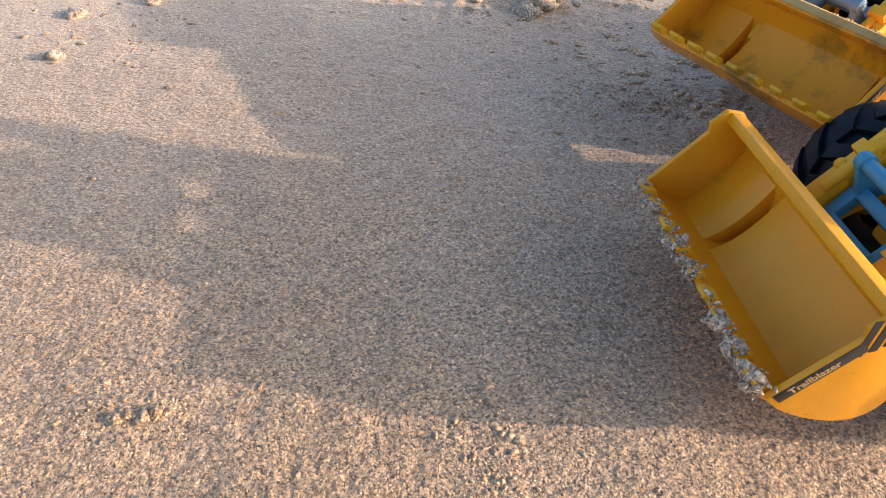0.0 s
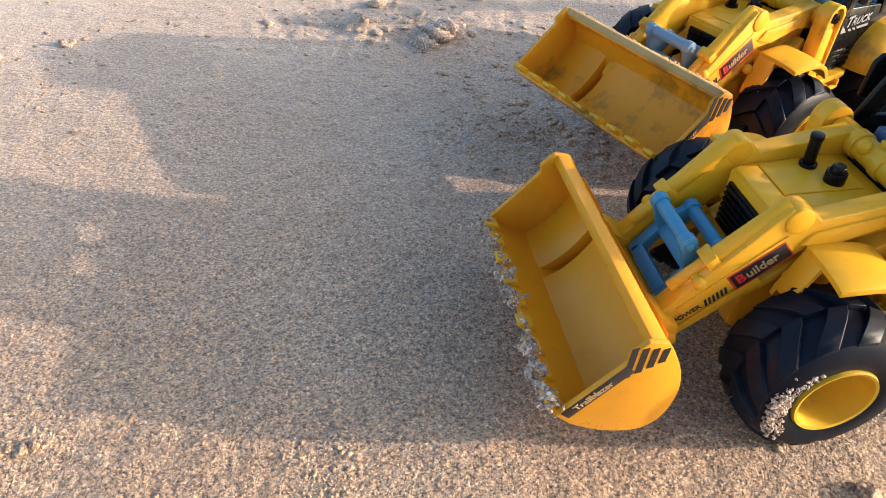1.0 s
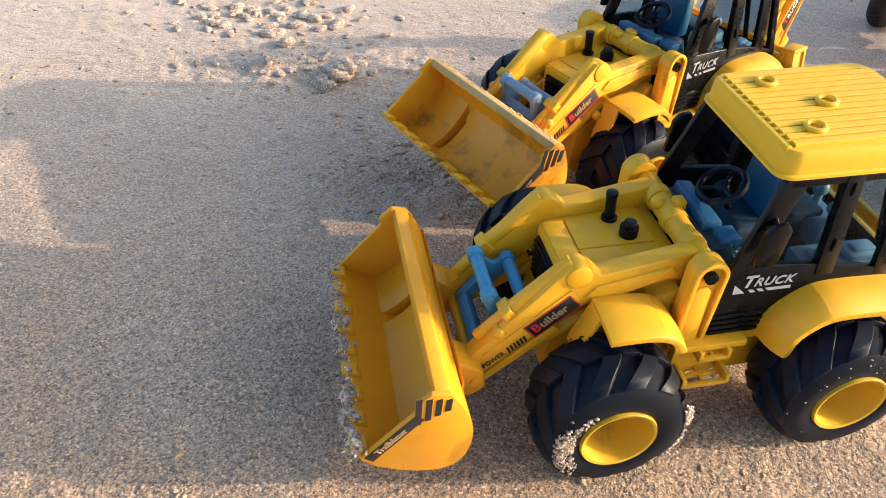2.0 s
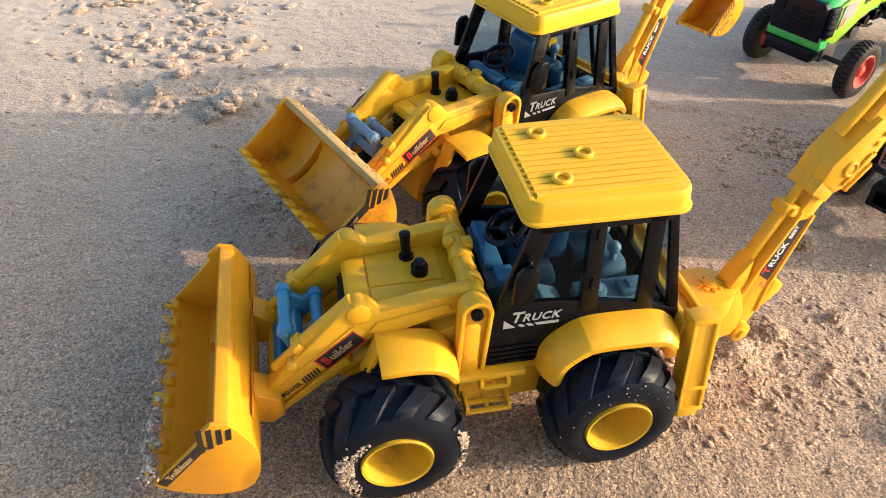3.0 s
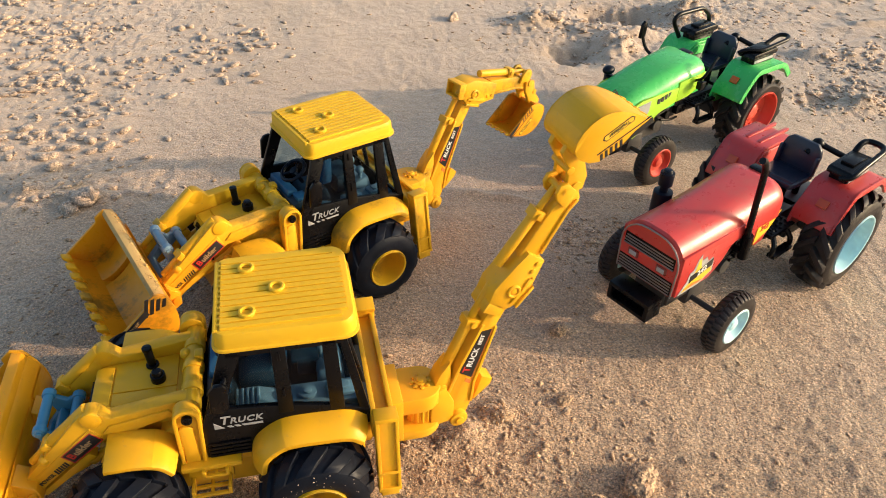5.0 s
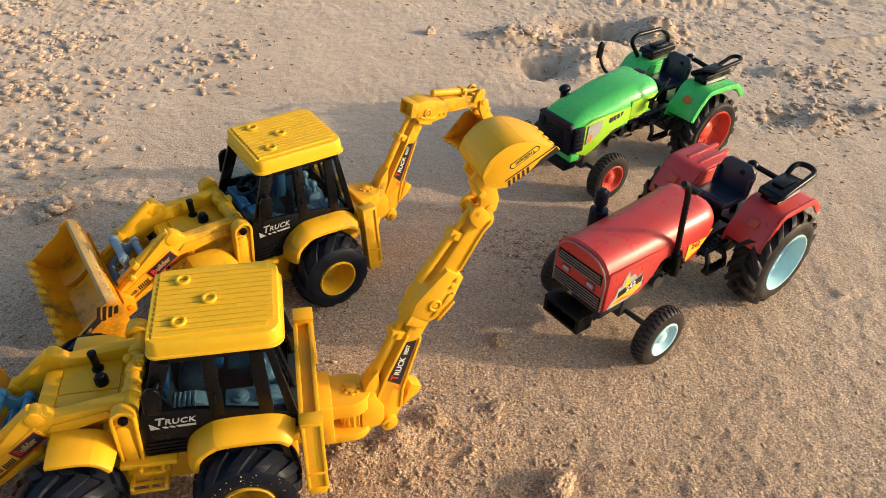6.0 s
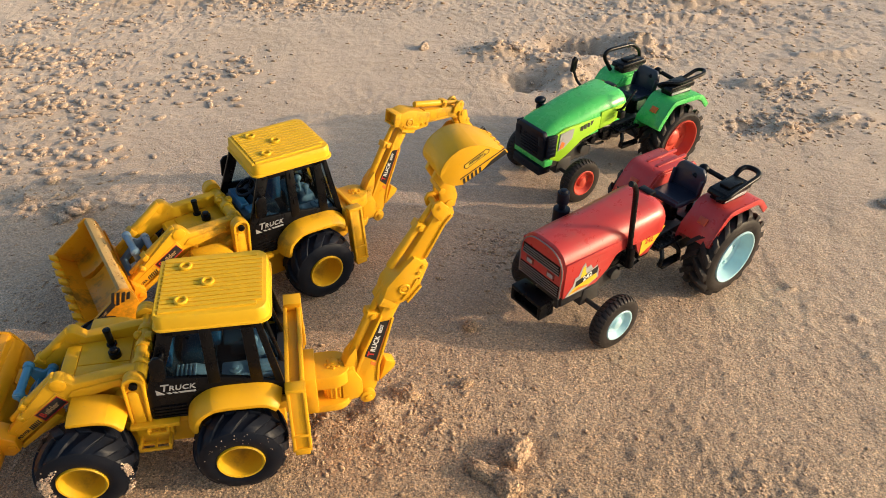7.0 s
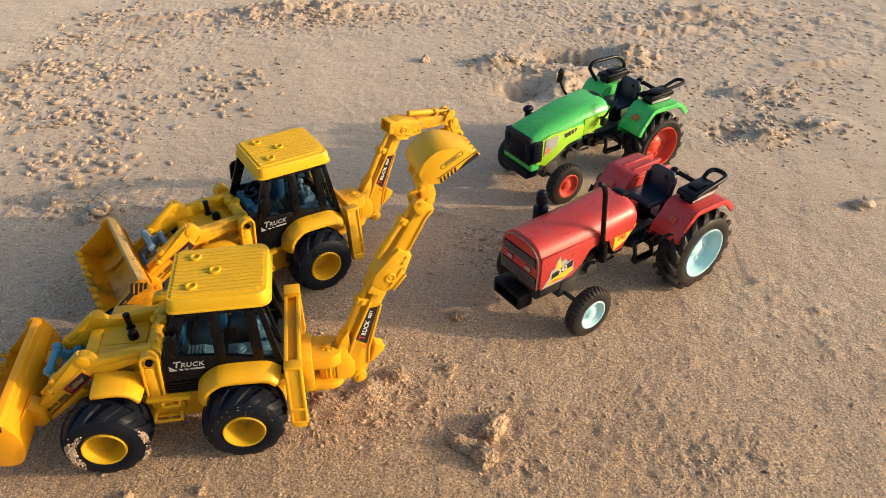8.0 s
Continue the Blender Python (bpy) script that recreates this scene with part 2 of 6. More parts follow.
def tube(bm, points, r, seg=10, closed=False, m=None):
    """A round bar along a line of points."""
    pts = [Vector(p) for p in points]
    piece = bmesh.new()
    rings, up = [], None
    count = len(pts)
    for i, p in enumerate(pts):
        before = pts[i - 1] if (i or closed) else p
        after = pts[(i + 1) % count] if (i < count - 1 or closed) else p
        d = (after - before).normalized()
        if up is None:
            up = d.orthogonal().normalized()
        up = (up - d * up.dot(d)).normalized()
        side = d.cross(up)
        rings.append([piece.verts.new(p + r * (math.cos(2 * math.pi * k / seg) * up + math.sin(2 * math.pi * k / seg) * side)) for k in range(seg)])
    for i in range(count if closed else count - 1):
        a, b = rings[i], rings[(i + 1) % count]
        for k in range(seg):
            piece.faces.new((a[k], a[(k + 1) % seg], b[(k + 1) % seg], b[k]))
    if not closed:
        piece.faces.new(rings[0][::-1])
        piece.faces.new(rings[-1])
    bmesh.ops.recalc_face_normals(piece, faces=piece.faces[:])
    return merge(bm, piece, m)


def turned(bm, profile, seg=40, m=None):
    """A closed profile of (radius, y) turned round the y axis."""
    piece = bmesh.new()
    rings = []
    for k in range(seg):
        a = 2 * math.pi * k / seg
        rings.append([piece.verts.new((r * math.cos(a), y, r * math.sin(a))) for r, y in profile])
    count = len(profile)
    for k in range(seg):
        a, b = rings[k], rings[(k + 1) % seg]
        for i in range(count):
            j = (i + 1) % count
            if profile[i][0] < 1e-6 and profile[j][0] < 1e-6:
                continue
            piece.faces.new((a[i], a[j], b[j], b[i]))
    bmesh.ops.remove_doubles(piece, verts=piece.verts[:], dist=1e-5)
    bmesh.ops.recalc_face_normals(piece, faces=piece.faces[:])
    return merge(bm, piece, m)


def round_path(points, r, steps=4):
    """The corners of an open line of points, rounded by about r."""
    pts = [Vector(p) for p in points]
    out = [pts[0]]
    for a, b, c in zip(pts, pts[1:], pts[2:]):
        p, q = b + (a - b).normalized() * min(r, (a - b).length / 2), b + (c - b).normalized() * min(r, (c - b).length / 2)
        for k in range(steps + 1):
            t = k / steps
            out.append((1 - t) ** 2 * p + 2 * t * (1 - t) * b + t * t * q)
    return out + [pts[-1]]


def shell(outline, thick):
    """A closed (x, z) polygon: an open line and the same line moved aside by thick."""
    pts = [Vector(p) for p in outline]
    other = []
    for i, p in enumerate(pts):
        d = ((pts[min(i + 1, len(pts) - 1)] - pts[max(i - 1, 0)])).normalized()
        other.append(p + Vector((-d[1], d[0])) * thick)
    return [tuple(p) for p in pts] + [tuple(p) for p in reversed(other)]


def crowned(bm, line, inner, outer, thick, crown):
    """A curved sheet along an (x, z) line, from y inner to y outer, that falls away by crown towards its outer edge."""
    pts = [Vector(q) for q in line]
    piece = bmesh.new()
    rows = []
    for level in (0.0, thick):
        grid = []
        for i, q in enumerate(pts):
            d = (pts[min(i + 1, len(pts) - 1)] - pts[max(i - 1, 0)]).normalized()
            down = Vector((d[1], -d[0]))
            ring = []
            for k in range(9):
                t = k / 8
                place = q + down * (level + crown * t ** 3.5)
                ring.append(piece.verts.new((place[0], inner + (outer - inner) * t, place[1])))
            grid.append(ring)
        rows.append(grid)
    top, low = rows
    for i in range(len(pts) - 1):
        for k in range(8):
            piece.faces.new((top[i][k], top[i + 1][k], top[i + 1][k + 1], top[i][k + 1]))
            piece.faces.new((low[i][k + 1], low[i + 1][k + 1], low[i + 1][k], low[i][k]))
        for k in (0, 8):
            piece.faces.new((top[i][k], low[i][k], low[i + 1][k], top[i + 1][k]))
    for i in (0, len(pts) - 1):
        for k in range(8):
            piece.faces.new((top[i][k], top[i][k + 1], low[i][k + 1], low[i][k]))
    bmesh.ops.recalc_face_normals(piece, faces=piece.faces[:])
    return merge(bm, rounded(piece, 0.5, 2, 50))


def part(name, bm, material, parent, label="", m=None):
    """Links a mesh in millimetres as one part of a thing, in metres."""
    bm.transform(Matrix.Diagonal((0.001, 0.001, 0.001, 1)))
    me = bpy.data.meshes.new(name)
    bm.to_mesh(me)
    bm.free()
    for p in me.polygons:
        p.use_smooth = True
    me.set_sharp_from_angle(angle=radians(38))
    me.materials.append(material)
    ob = new(name, me)
    ob.parent = parent
    if m is not None:
        ob.matrix_basis = m
    if label:
        tagged(ob, label)
    return ob


def thing(name, m, label, category, group=""):
    ob = new(name)
    ob.empty_display_size = 0.02
    ob.matrix_basis = m
    return tagged(ob, label, category, group)


def lettering(name, words, size, material, parent, m, depth=0.12, shear=0.0, spacing=1.0, label=""):
    """Raised letters, centred, in the xy plane of m (millimetres)."""
    curve = bpy.data.curves.new(name, "FONT")
    curve.body, curve.size, curve.extrude, curve.shear, curve.space_character, curve.offset = words, size, depth, shear, spacing, size * 0.022
    curve.align_x, curve.align_y = "CENTER", "CENTER"
    source = bpy.data.objects.new(name, curve)
    me = bpy.data.meshes.new_from_object(source)
    bpy.data.objects.remove(source)
    bm = bmesh.new()
    bm.from_mesh(me)
    bpy.data.meshes.remove(me)
    bm.transform(m)
    return part(name, bm, material, parent, label)


def plane_at(origin, along, up):
    """A pose whose x runs along and y up, in millimetres."""
    x = Vector(along).normalized()
    y = (Vector(up) - x * Vector(up).dot(x)).normalized()
    z = x.cross(y)
    return Matrix.Translation(origin) @ Matrix((x, y, z)).transposed().to_4x4()


def loft(bm, sections, bevel=0.0, m=None, arc=6):
    """A long body along x through arch-shaped sections: x, half width, bottom, top, corner radius."""
    piece = bmesh.new()
    rings = []
    for x, half, low, top, r in sections:
        line = [(-half, low)]
        for k in range(arc + 1):
            a = math.pi / 2 * k / arc
            line.append((-half + r - r * math.cos(a), top - r + r * math.sin(a)))
        line += [(-y, z) for y, z in reversed(line)]
        rings.append([piece.verts.new((x, y, z)) for y, z in line])
    for a, b in zip(rings, rings[1:]):
        for i in range(len(a)):
            j = (i + 1) % len(a)
            piece.faces.new((a[i], a[j], b[j], b[i]))
    piece.faces.new(rings[0])
    piece.faces.new(rings[-1][::-1])
    bmesh.ops.recalc_face_normals(piece, faces=piece.faces[:])
    return merge(bm, rounded(piece, bevel, 2, 50), m)


# ---- the ground: one sheet of sand out to the horizon ----
TABLE = np.random.RandomState(7).rand(257, 257)
TABLE[256, :], TABLE[:, 256] = TABLE[0, :], TABLE[:, 0]


def wave(x, y, f, shift=0.0):
    u, v = x * f + shift * 17.3 + 512, y * f + shift * 9.1 + 512
    i, j = np.floor(u).astype(int), np.floor(v).astype(int)
    a, b = u - i, v - j
    a, b = a * a * (3 - 2 * a), b * b * (3 - 2 * b)
    i, j = i % 256, j % 256
    low = TABLE[i, j] * (1 - a) + TABLE[i + 1, j] * a
    high = TABLE[i, j + 1] * (1 - a) + TABLE[i + 1, j + 1] * a
    return (low * (1 - b) + high * b) * 2 - 1


def hump(x, y, cx, cy, rx, ry, turn=0.0):
    c, s = math.cos(radians(turn)), math.sin(radians(turn))
    u, v = ((x - cx) * c + (y - cy) * s) / rx, (-(x - cx) * s + (y - cy) * c) / ry
    return np.exp(-(u * u + v * v))


# stretches of trampled sand: x, y, reach along x and y, strength
ROUGH = [(-0.05, 0.74, 0.16, 0.16, 0.8), (0.02, 0.95, 0.25, 0.10, 0.7), (0.05, 0.45, 0.10, 0.05, 0.9), (0.10, 0.31, 0.06, 0.05, 0.7), (0.34, 0.19, 0.05, 0.04, 0.7),
         (0.78, 0.58, 0.08, 0.04, 1.0), (0.82, 0.67, 0.06, 0.04, 0.8), (0.565, 0.115, 0.035, 0.02, 0.7), (0.49, 0.15, 0.06, 0.03, 0.4), (0.56, 0.77, 0.10, 0.09, 0.9),
         (0.9, 0.88, 0.3, 0.16, 1.0), (0.44, 0.355, 0.035, 0.03, 0.8), (0.2, 1.00, 0.2, 0.06, 1.0), (0.42, 0.13, 0.035, 0.03, 0.7), (0.68, 0.27, 0.07, 0.04, 0.35), (0.62, 0.2, 0.15, 0.08, 0.2), (0.95, 0.80, 0.12, 0.08, 0.6), (0.7, 1.06, 0.5, 0.12, 1.0), (0.4, 0.6, 0.2, 0.12, 0.2)]
# hollows and heaps: x, y, reach, reach, turn, height in millimetres
SHAPES = [(0.605, 0.822, 0.044, 0.022, -8, -32), (0.500, 0.800, 0.030, 0.018, 10, 13), (0.684, 0.812, 0.022, 0.030, 5, 22), (0.520, 0.706, 0.032, 0.028, 0, -16),
          (0.566, 0.712, 0.018, 0.034, -25, 17), (0.600, 0.755, 0.030, 0.015, -10, 9), (0.740, 0.580, 0.022, 0.016, 20, -9), (0.775, 0.565, 0.030, 0.014, 10, 9), (0.815, 0.690, 0.050, 0.012, 0, 8), (0.76, 0.69, 0.02, 0.014, 0, -6), (0.87, 0.60, 0.03, 0.02, 0, 6), (0.93, 0.78, 0.06, 0.015, 10, 7), (0.72, 0.92, 0.08, 0.015, 5, 8), (0.85, 1.0, 0.10, 0.02, 5, 9),
          (0.20, 1.02, 0.14, 0.030, 4, 15), (-0.02, 0.995, 0.06, 0.02, 0, 8), (0.408, 0.266, 0.005, 0.004, 0, 4), 
          (0.332, 0.186, 0.016, 0.010, 20, 4), (0.352, 0.203, 0.012, 0.008, 0, 3), (0.300, 0.172, 0.014, 0.009, 0, 3), (0.11, 0.312, 0.020, 0.012, 15, -3.5), (0.135, 0.330, 0.02, 0.01, 15, 3),
          (0.06, 0.436, 0.020, 0.009, 0, 7), (0.02, 0.448, 0.016, 0.009, 0, 6), (0.84, 0.42, 0.02, 0.012, 0, 5), (0.387, 0.421, 0.032, 0.004, -16, 3.5), (0.500, 0.416, 0.018, 0.004, -5, 2.5), (0.667, 0.300, 0.012, 0.0035, 20, 2.2), (0.70, 0.262, 0.009, 0.003, -20, 2.0), (0.69, 0.215, 0.003, 0.012, 10, 1.6)]


# churned ground, kicked up by feet: x, y, reach along x and y, height in millimetres
CHURNED = [(0.52, 0.79, 0.06, 0.035, 5), (0.60, 0.81, 0.09, 0.04, 5), (0.57, 0.71, 0.05, 0.045, 4.5), (0.69, 0.80, 0.05, 0.05, 5), (0.80, 0.585, 0.07, 0.035, 3.2), (0.84, 0.68, 0.07, 0.035, 2.8), (0.20, 1.0, 0.16, 0.04, 5),
           (0.45, 0.36, 0.04, 0.035, 1.6), (0.05, 0.44, 0.07, 0.025, 3.0), (0.12, 0.32, 0.05, 0.035, 1.8), (0.85, 0.95, 0.28, 0.12, 5), (0.335, 0.175, 0.05, 0.035, 3.0), (0.44, 0.105, 0.035, 0.014, 2.6), (0.52, 0.115, 0.04, 0.03, 2.2), (0.58, 0.13, 0.04, 0.03, 1.8), (0.66, 0.30, 0.05, 0.04, 1.4), (0.40, 0.40, 0.06, 0.03, 1.2), (-0.06, 0.75, 0.15, 0.17, 1.8), (0.02, 0.56, 0.06, 0.05, 1.8)]


def ground_height(x, y):
    x, y = np.asarray(x, float), np.asarray(y, float)
    rough = 0.20
    for cx, cy, rx, ry, k in ROUGH:
        rough = rough + k * hump(x, y, cx, cy, rx, ry)
    rough = np.minimum(rough, 1.1)
    far = np.clip((np.hypot(x - 0.3, y - 0.5) - 0.9) / 0.5, 0, 1)
    rough = np.maximum(rough, 0.55 * far)
    u, v = 0.83 * x - 0.56 * y, 0.56 * x + 0.83 * y
    p, q = 0.31 * x + 0.95 * y, -0.95 * x + 0.31 * y
    ridged = 1 - np.abs(wave(u, v, 31, 1)) * 2
    bumps = wave(u, v, 44, 6) + 0.6 * wave(p, q, 83, 13) + 0.45 * wave(x, y, 137, 14)
    outside = np.maximum(np.maximum(x - 1.25, -0.42 - x), np.maximum(y - 1.2, 0.05 - y))
    near = np.clip(1 - outside / 0.30, 0, 1)
    h = 0.0005 * wave(x, y, 11, 2) + 0.00050 * wave(u, v, 34, 20) + 0.00036 * wave(u, v, 67, 3) + 0.00030 * wave(p, q, 170, 4) + 0.00018 * wave(x, y, 300, 18)
    h = h + rough * (0.0012 * ridged * wave(p, q, 21, 5) + 0.0004 * bumps + 0.0008 * wave(p, q, 171, 7) + 0.0005 * wave(u, v, 290, 12))
    crumbly = np.maximum(0, wave(u, v, 230, 15) + 0.6 * wave(p, q, 390, 16) - 0.25)
    h = h + 0.0008 * crumbly * np.clip(rough * 1.3 + 0.5 * wave(x, y, 17, 17) - 0.25, 0, 1)
    churn = 0.0
    for cx, cy, rx, ry, mm in CHURNED:
        churn = churn + mm * hump(x, y, cx, cy, rx, ry)
    clumpy = np.maximum(wave(u, v, 52, 21), -0.35) + 0.6 * np.abs(wave(p, q, 97, 22)) + 0.35 * wave(u, v, 180, 23)
    h = h + 0.0006 * np.minimum(churn, 6) * clumpy
    h = h * near + far * (0.012 * wave(x, y, 3.1, 8) * np.clip((3.5 - np.hypot(x, y)) / 2, 0, 1) + 0.005 * near * wave(x, y, 9.0, 9)) + np.clip((np.hypot(x, y) - 6) / 20, 0, 1) * 0.25 * wave(x, y, 0.11, 10)
    for cx, cy, rx, ry, turn, mm in SHAPES:
        h = h + 0.001 * mm * hump(x, y, cx, cy, rx, ry, turn) * (1 + 0.45 * wave(x, y, 55, 11) + 0.35 * wave(x, y, 118, 19))
    return h


def spread(stretches, reach):
    """Grid lines: (from, to, step) end to end, then wider and wider out to reach on both sides."""
    line = []
    for a, b, step in stretches:
        line += list(np.arange(a, b - step / 2, step))
    line.append(stretches[-1][1])
    low, high, step = line[0], line[-1], 0.01
    before, after = [], []
    while high < reach:
        high, low, step = high + step, low - step, step * 1.18
        after.append(high)
        before.append(low)
    return np.array(before[::-1] + line + after)


GX = spread([(-0.42, -0.24, 0.004), (-0.24, 0.80, 0.0016), (0.80, 1.25, 0.0035)], 3000)
GY = spread([(0.05, 0.62, 0.0016), (0.62, 1.2, 0.0032)], 3000)
gx, gy = np.meshgrid(GX, GY, indexing="ij")
verts = np.stack([gx, gy, ground_height(gx, gy)], -1).reshape(-1, 3)
nx, ny = len(GX), len(GY)
ids = np.arange(nx * ny).reshape(nx, ny)
quads = np.stack([ids[:-1, :-1], ids[1:, :-1], ids[1:, 1:], ids[:-1, 1:]], -1).reshape(-1, 4)


def quick_mesh(name, points, faces, material):
    size = faces.shape[1]
    me = bpy.data.meshes.new(name)
    me.vertices.add(len(points))
    me.vertices.foreach_set("co", points.astype(np.float32).ravel())
    me.loops.add(faces.size)
    me.loops.foreach_set("vertex_index", faces.astype(np.int32).ravel())
    me.polygons.add(len(faces))
    me.polygons.foreach_set("loop_start", np.arange(0, faces.size, size, dtype=np.int32))
    me.polygons.foreach_set("use_smooth", np.ones(len(faces), bool))
    me.update(calc_edges=True)
    me.materials.append(material)
    return me


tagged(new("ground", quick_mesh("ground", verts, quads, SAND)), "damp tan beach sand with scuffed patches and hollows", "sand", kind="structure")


# ---- crumbs and clods of sand ----
def lump_mesh(seed, subdivisions, rough=0.6):
    bm = bmesh.new()
    bmesh.ops.create_icosphere(bm, subdivisions=subdivisions, radius=1.0)
    off = Vector((seed * 3.7, seed * 1.9, seed * 5.3))
    for v in bm.verts:
        d = noise.noise(v.co * 1.1 + off) * rough + noise.noise(v.co * 2.6 + off) * rough * 0.55 + noise.noise(v.co * 6.0 + off) * rough * 0.22
        v.co *= 1 + d
    points = np.array([v.co[:] for v in bm.verts])
    faces = np.array([[v.index for v in f.verts] for f in bm.faces])
    bm.free()
    return points, faces


LUMPS = {s: [lump_mesh(k + 10 * s, s, 0.30 if s == 2 else 0.62) for k in range(8)] for s in (1, 2, 3)}


def lumps_at(places, level=2, flat=0.62):
    """One joined mesh of lumps: rows of x, y, z, size."""
    rng = np.random.RandomState(len(places) + level)
    points, faces, count = [], [], 0
    for x, y, z, size in places:
        p, f = LUMPS[level][rng.randint(8)]
        a = rng.rand() * 6.28
        q = p * size * np.array([1.15 + 0.3 * rng.rand(), 0.55 + 0.4 * rng.rand(), flat * (0.8 + 0.4 * rng.rand())])
        q = np.stack([q[:, 0] * math.cos(a) - q[:, 1] * math.sin(a), q[:, 0] * math.sin(a) + q[:, 1] * math.cos(a), q[:, 2]], -1)
        points.append(q + np.array([x, y, z + size * (0.16 if level > 1 else 0.04)]))
        faces.append(f + count)
        count += len(p)
    return np.concatenate(points), np.concatenate(faces)


rng = np.random.RandomState(21)


def scattered(count, cx, cy, sx, sy, small, large, turn=0.0):
    out = []
    c, s = math.cos(radians(turn)), math.sin(radians(turn))
    for _ in range(count):
        u, v = rng.randn() * sx, rng.randn() * sy
        x, y = cx + u * c - v * s, cy + u * s + v * c
        size = small + (large - small) * rng.rand() ** 2.2
        out.append((x, y, float(ground_height(x, y)), size))
    return out


# the wide field of broken lumps beyond the loaders
field = []
for cx, cy, count in ((-0.12, 0.99, 30), (-0.085, 1.045, 20), (-0.125, 0.905, 36), (-0.16, 0.885, 14), (-0.03, 0.905, 26), (-0.12, 0.80, 40), (-0.16, 0.78, 20), (-0.05, 0.765, 40), (-0.14, 0.71, 24), (-0.095, 0.70, 24),
                      (-0.03, 0.775, 20), (-0.035, 0.64, 28), (-0.08, 0.64, 14), (-0.015, 0.665, 18), (0.045, 0.672, 12), (0.075, 0.670, 10), (0.10, 0.695, 10), (0.13, 0.712, 12), (0.155, 0.66, 9), (0.115, 0.756, 14),
                      (0.165, 0.762, 14), (0.01, 0.594, 22), (0.045, 0.58, 9), (0.0, 0.53, 22), (-0.03, 0.53, 14), (0.055, 0.512, 8), (-0.25, 0.62, 20), (-0.22, 0.75, 30)):
    field += scattered(int(count * 1.8), cx, cy, 0.028, 0.020, 0.0018, 0.0060, 20)
field += scattered(36, 0.495, 0.800, 0.022, 0.012, 0.003, 0.007) + scattered(26, 0.695, 0.79, 0.02, 0.02, 0.003, 0.006) + scattered(40, 0.79, 0.575, 0.035, 0.016, 0.002, 0.0038) + scattered(30, 0.83, 0.67, 0.02, 0.012, 0.002, 0.004) + scattered(24, 0.05, 0.445, 0.04, 0.012, 0.002, 0.005)
field += scattered(40, 0.56, 0.72, 0.025, 0.03, 0.0018, 0.004) + scattered(60, 0.62, 0.80, 0.07, 0.035, 0.002, 0.005) + scattered(70, 0.80, 0.59, 0.05, 0.02, 0.002, 0.005) + scattered(60, 0.84, 0.68, 0.05, 0.02, 0.002, 0.005) + scattered(50, 0.445, 0.36, 0.022, 0.020, 0.0012, 0.0035)
field += scattered(420, 0.20, 0.985, 0.09, 0.030, 0.0016, 0.0046, 6)
tagged(new("sand_clods", quick_mesh("sand_clods", *lumps_at(field, 2, 0.42), CLOD_SAND)), "loose field of pale crumbled sand clods on the beach", "sand clods", kind="stuff")
crumbs = scattered(900, -0.05, 0.72, 0.14, 0.15, 0.0008, 0.0026) + scattered(160, 0.05, 0.44, 0.08, 0.03, 0.0008, 0.0026) + scattered(160, 0.34, 0.19, 0.035, 0.025, 0.0007, 0.0024) + scattered(140, 0.56, 0.77, 0.08, 0.06, 0.001, 0.003)
crumbs += scattered(160, 0.79, 0.57, 0.05, 0.035, 0.001, 0.0035) + scattered(240, 0.45, 0.30, 0.25, 0.16, 0.0006, 0.0018) + scattered(160, 0.62, 0.13, 0.12, 0.05, 0.0006, 0.0020) + scattered(200, 0.05, 0.20, 0.13, 0.08, 0.0005, 0.0013)
crumbs += scattered(120, 0.84, 0.70, 0.08, 0.02, 0.0012, 0.004) + scattered(320, 0.85, 0.86, 0.17, 0.13, 0.0010, 0.0034) + scattered(700, 0.62, 1.02, 0.30, 0.07, 0.0012, 0.0042) + scattered(130, 0.44, 0.352, 0.022, 0.018, 0.001, 0.0028) + scattered(60, 0.18, 0.10, 0.06, 0.012, 0.0006, 0.0018)
crumbs += scattered(420, 0.60, 0.22, 0.16, 0.10, 0.0004, 0.0011) + scattered(500, 0.10, 0.22, 0.14, 0.10, 0.0003, 0.0010) + scattered(150, 0.565, 0.115, 0.02, 0.011, 0.0005, 0.0017) + scattered(110, 0.018, 0.120, 0.006, 0.010, 0.0005, 0.0016) + scattered(60, -0.08, 0.13, 0.012, 0.006, 0.0005, 0.0014) + scattered(60, -0.17, 0.37, 0.03, 0.03, 0.0008, 0.0025) + scattered(160, 0.43, 0.125, 0.02, 0.02, 0.0005, 0.0018) + scattered(120, 0.12, 0.30, 0.04, 0.03, 0.0006, 0.0022)
crumbs += scattered(420, 0.60, 0.78, 0.10, 0.06, 0.0009, 0.0026) + scattered(260, 0.82, 0.64, 0.08, 0.05, 0.0009, 0.0026) + scattered(260, 0.45, 0.355, 0.035, 0.03, 0.0006, 0.0024) + scattered(420, 0.33, 0.174, 0.04, 0.025, 0.0006, 0.0024)
crumbs += scattered(240, 0.74, 0.42, 0.14, 0.16, 0.0006, 0.0024) + scattered(260, 0.12, 0.335, 0.035, 0.035, 0.0008, 0.0036) + scattered(220, 0.40, 0.17, 0.06, 0.05, 0.0006, 0.0022) + scattered(300, -0.02, 0.36, 0.10, 0.10, 0.0005, 0.0018) + scattered(300, 0.95, 0.95, 0.14, 0.12, 0.0014, 0.0048)
tagged(new("sand_crumbs", quick_mesh("sand_crumbs", *lumps_at(crumbs, 1, 0.30), CLOD_DAMP)), "small crumbs of damp sand strewn over the beach", "sand crumbs", kind="stuff")


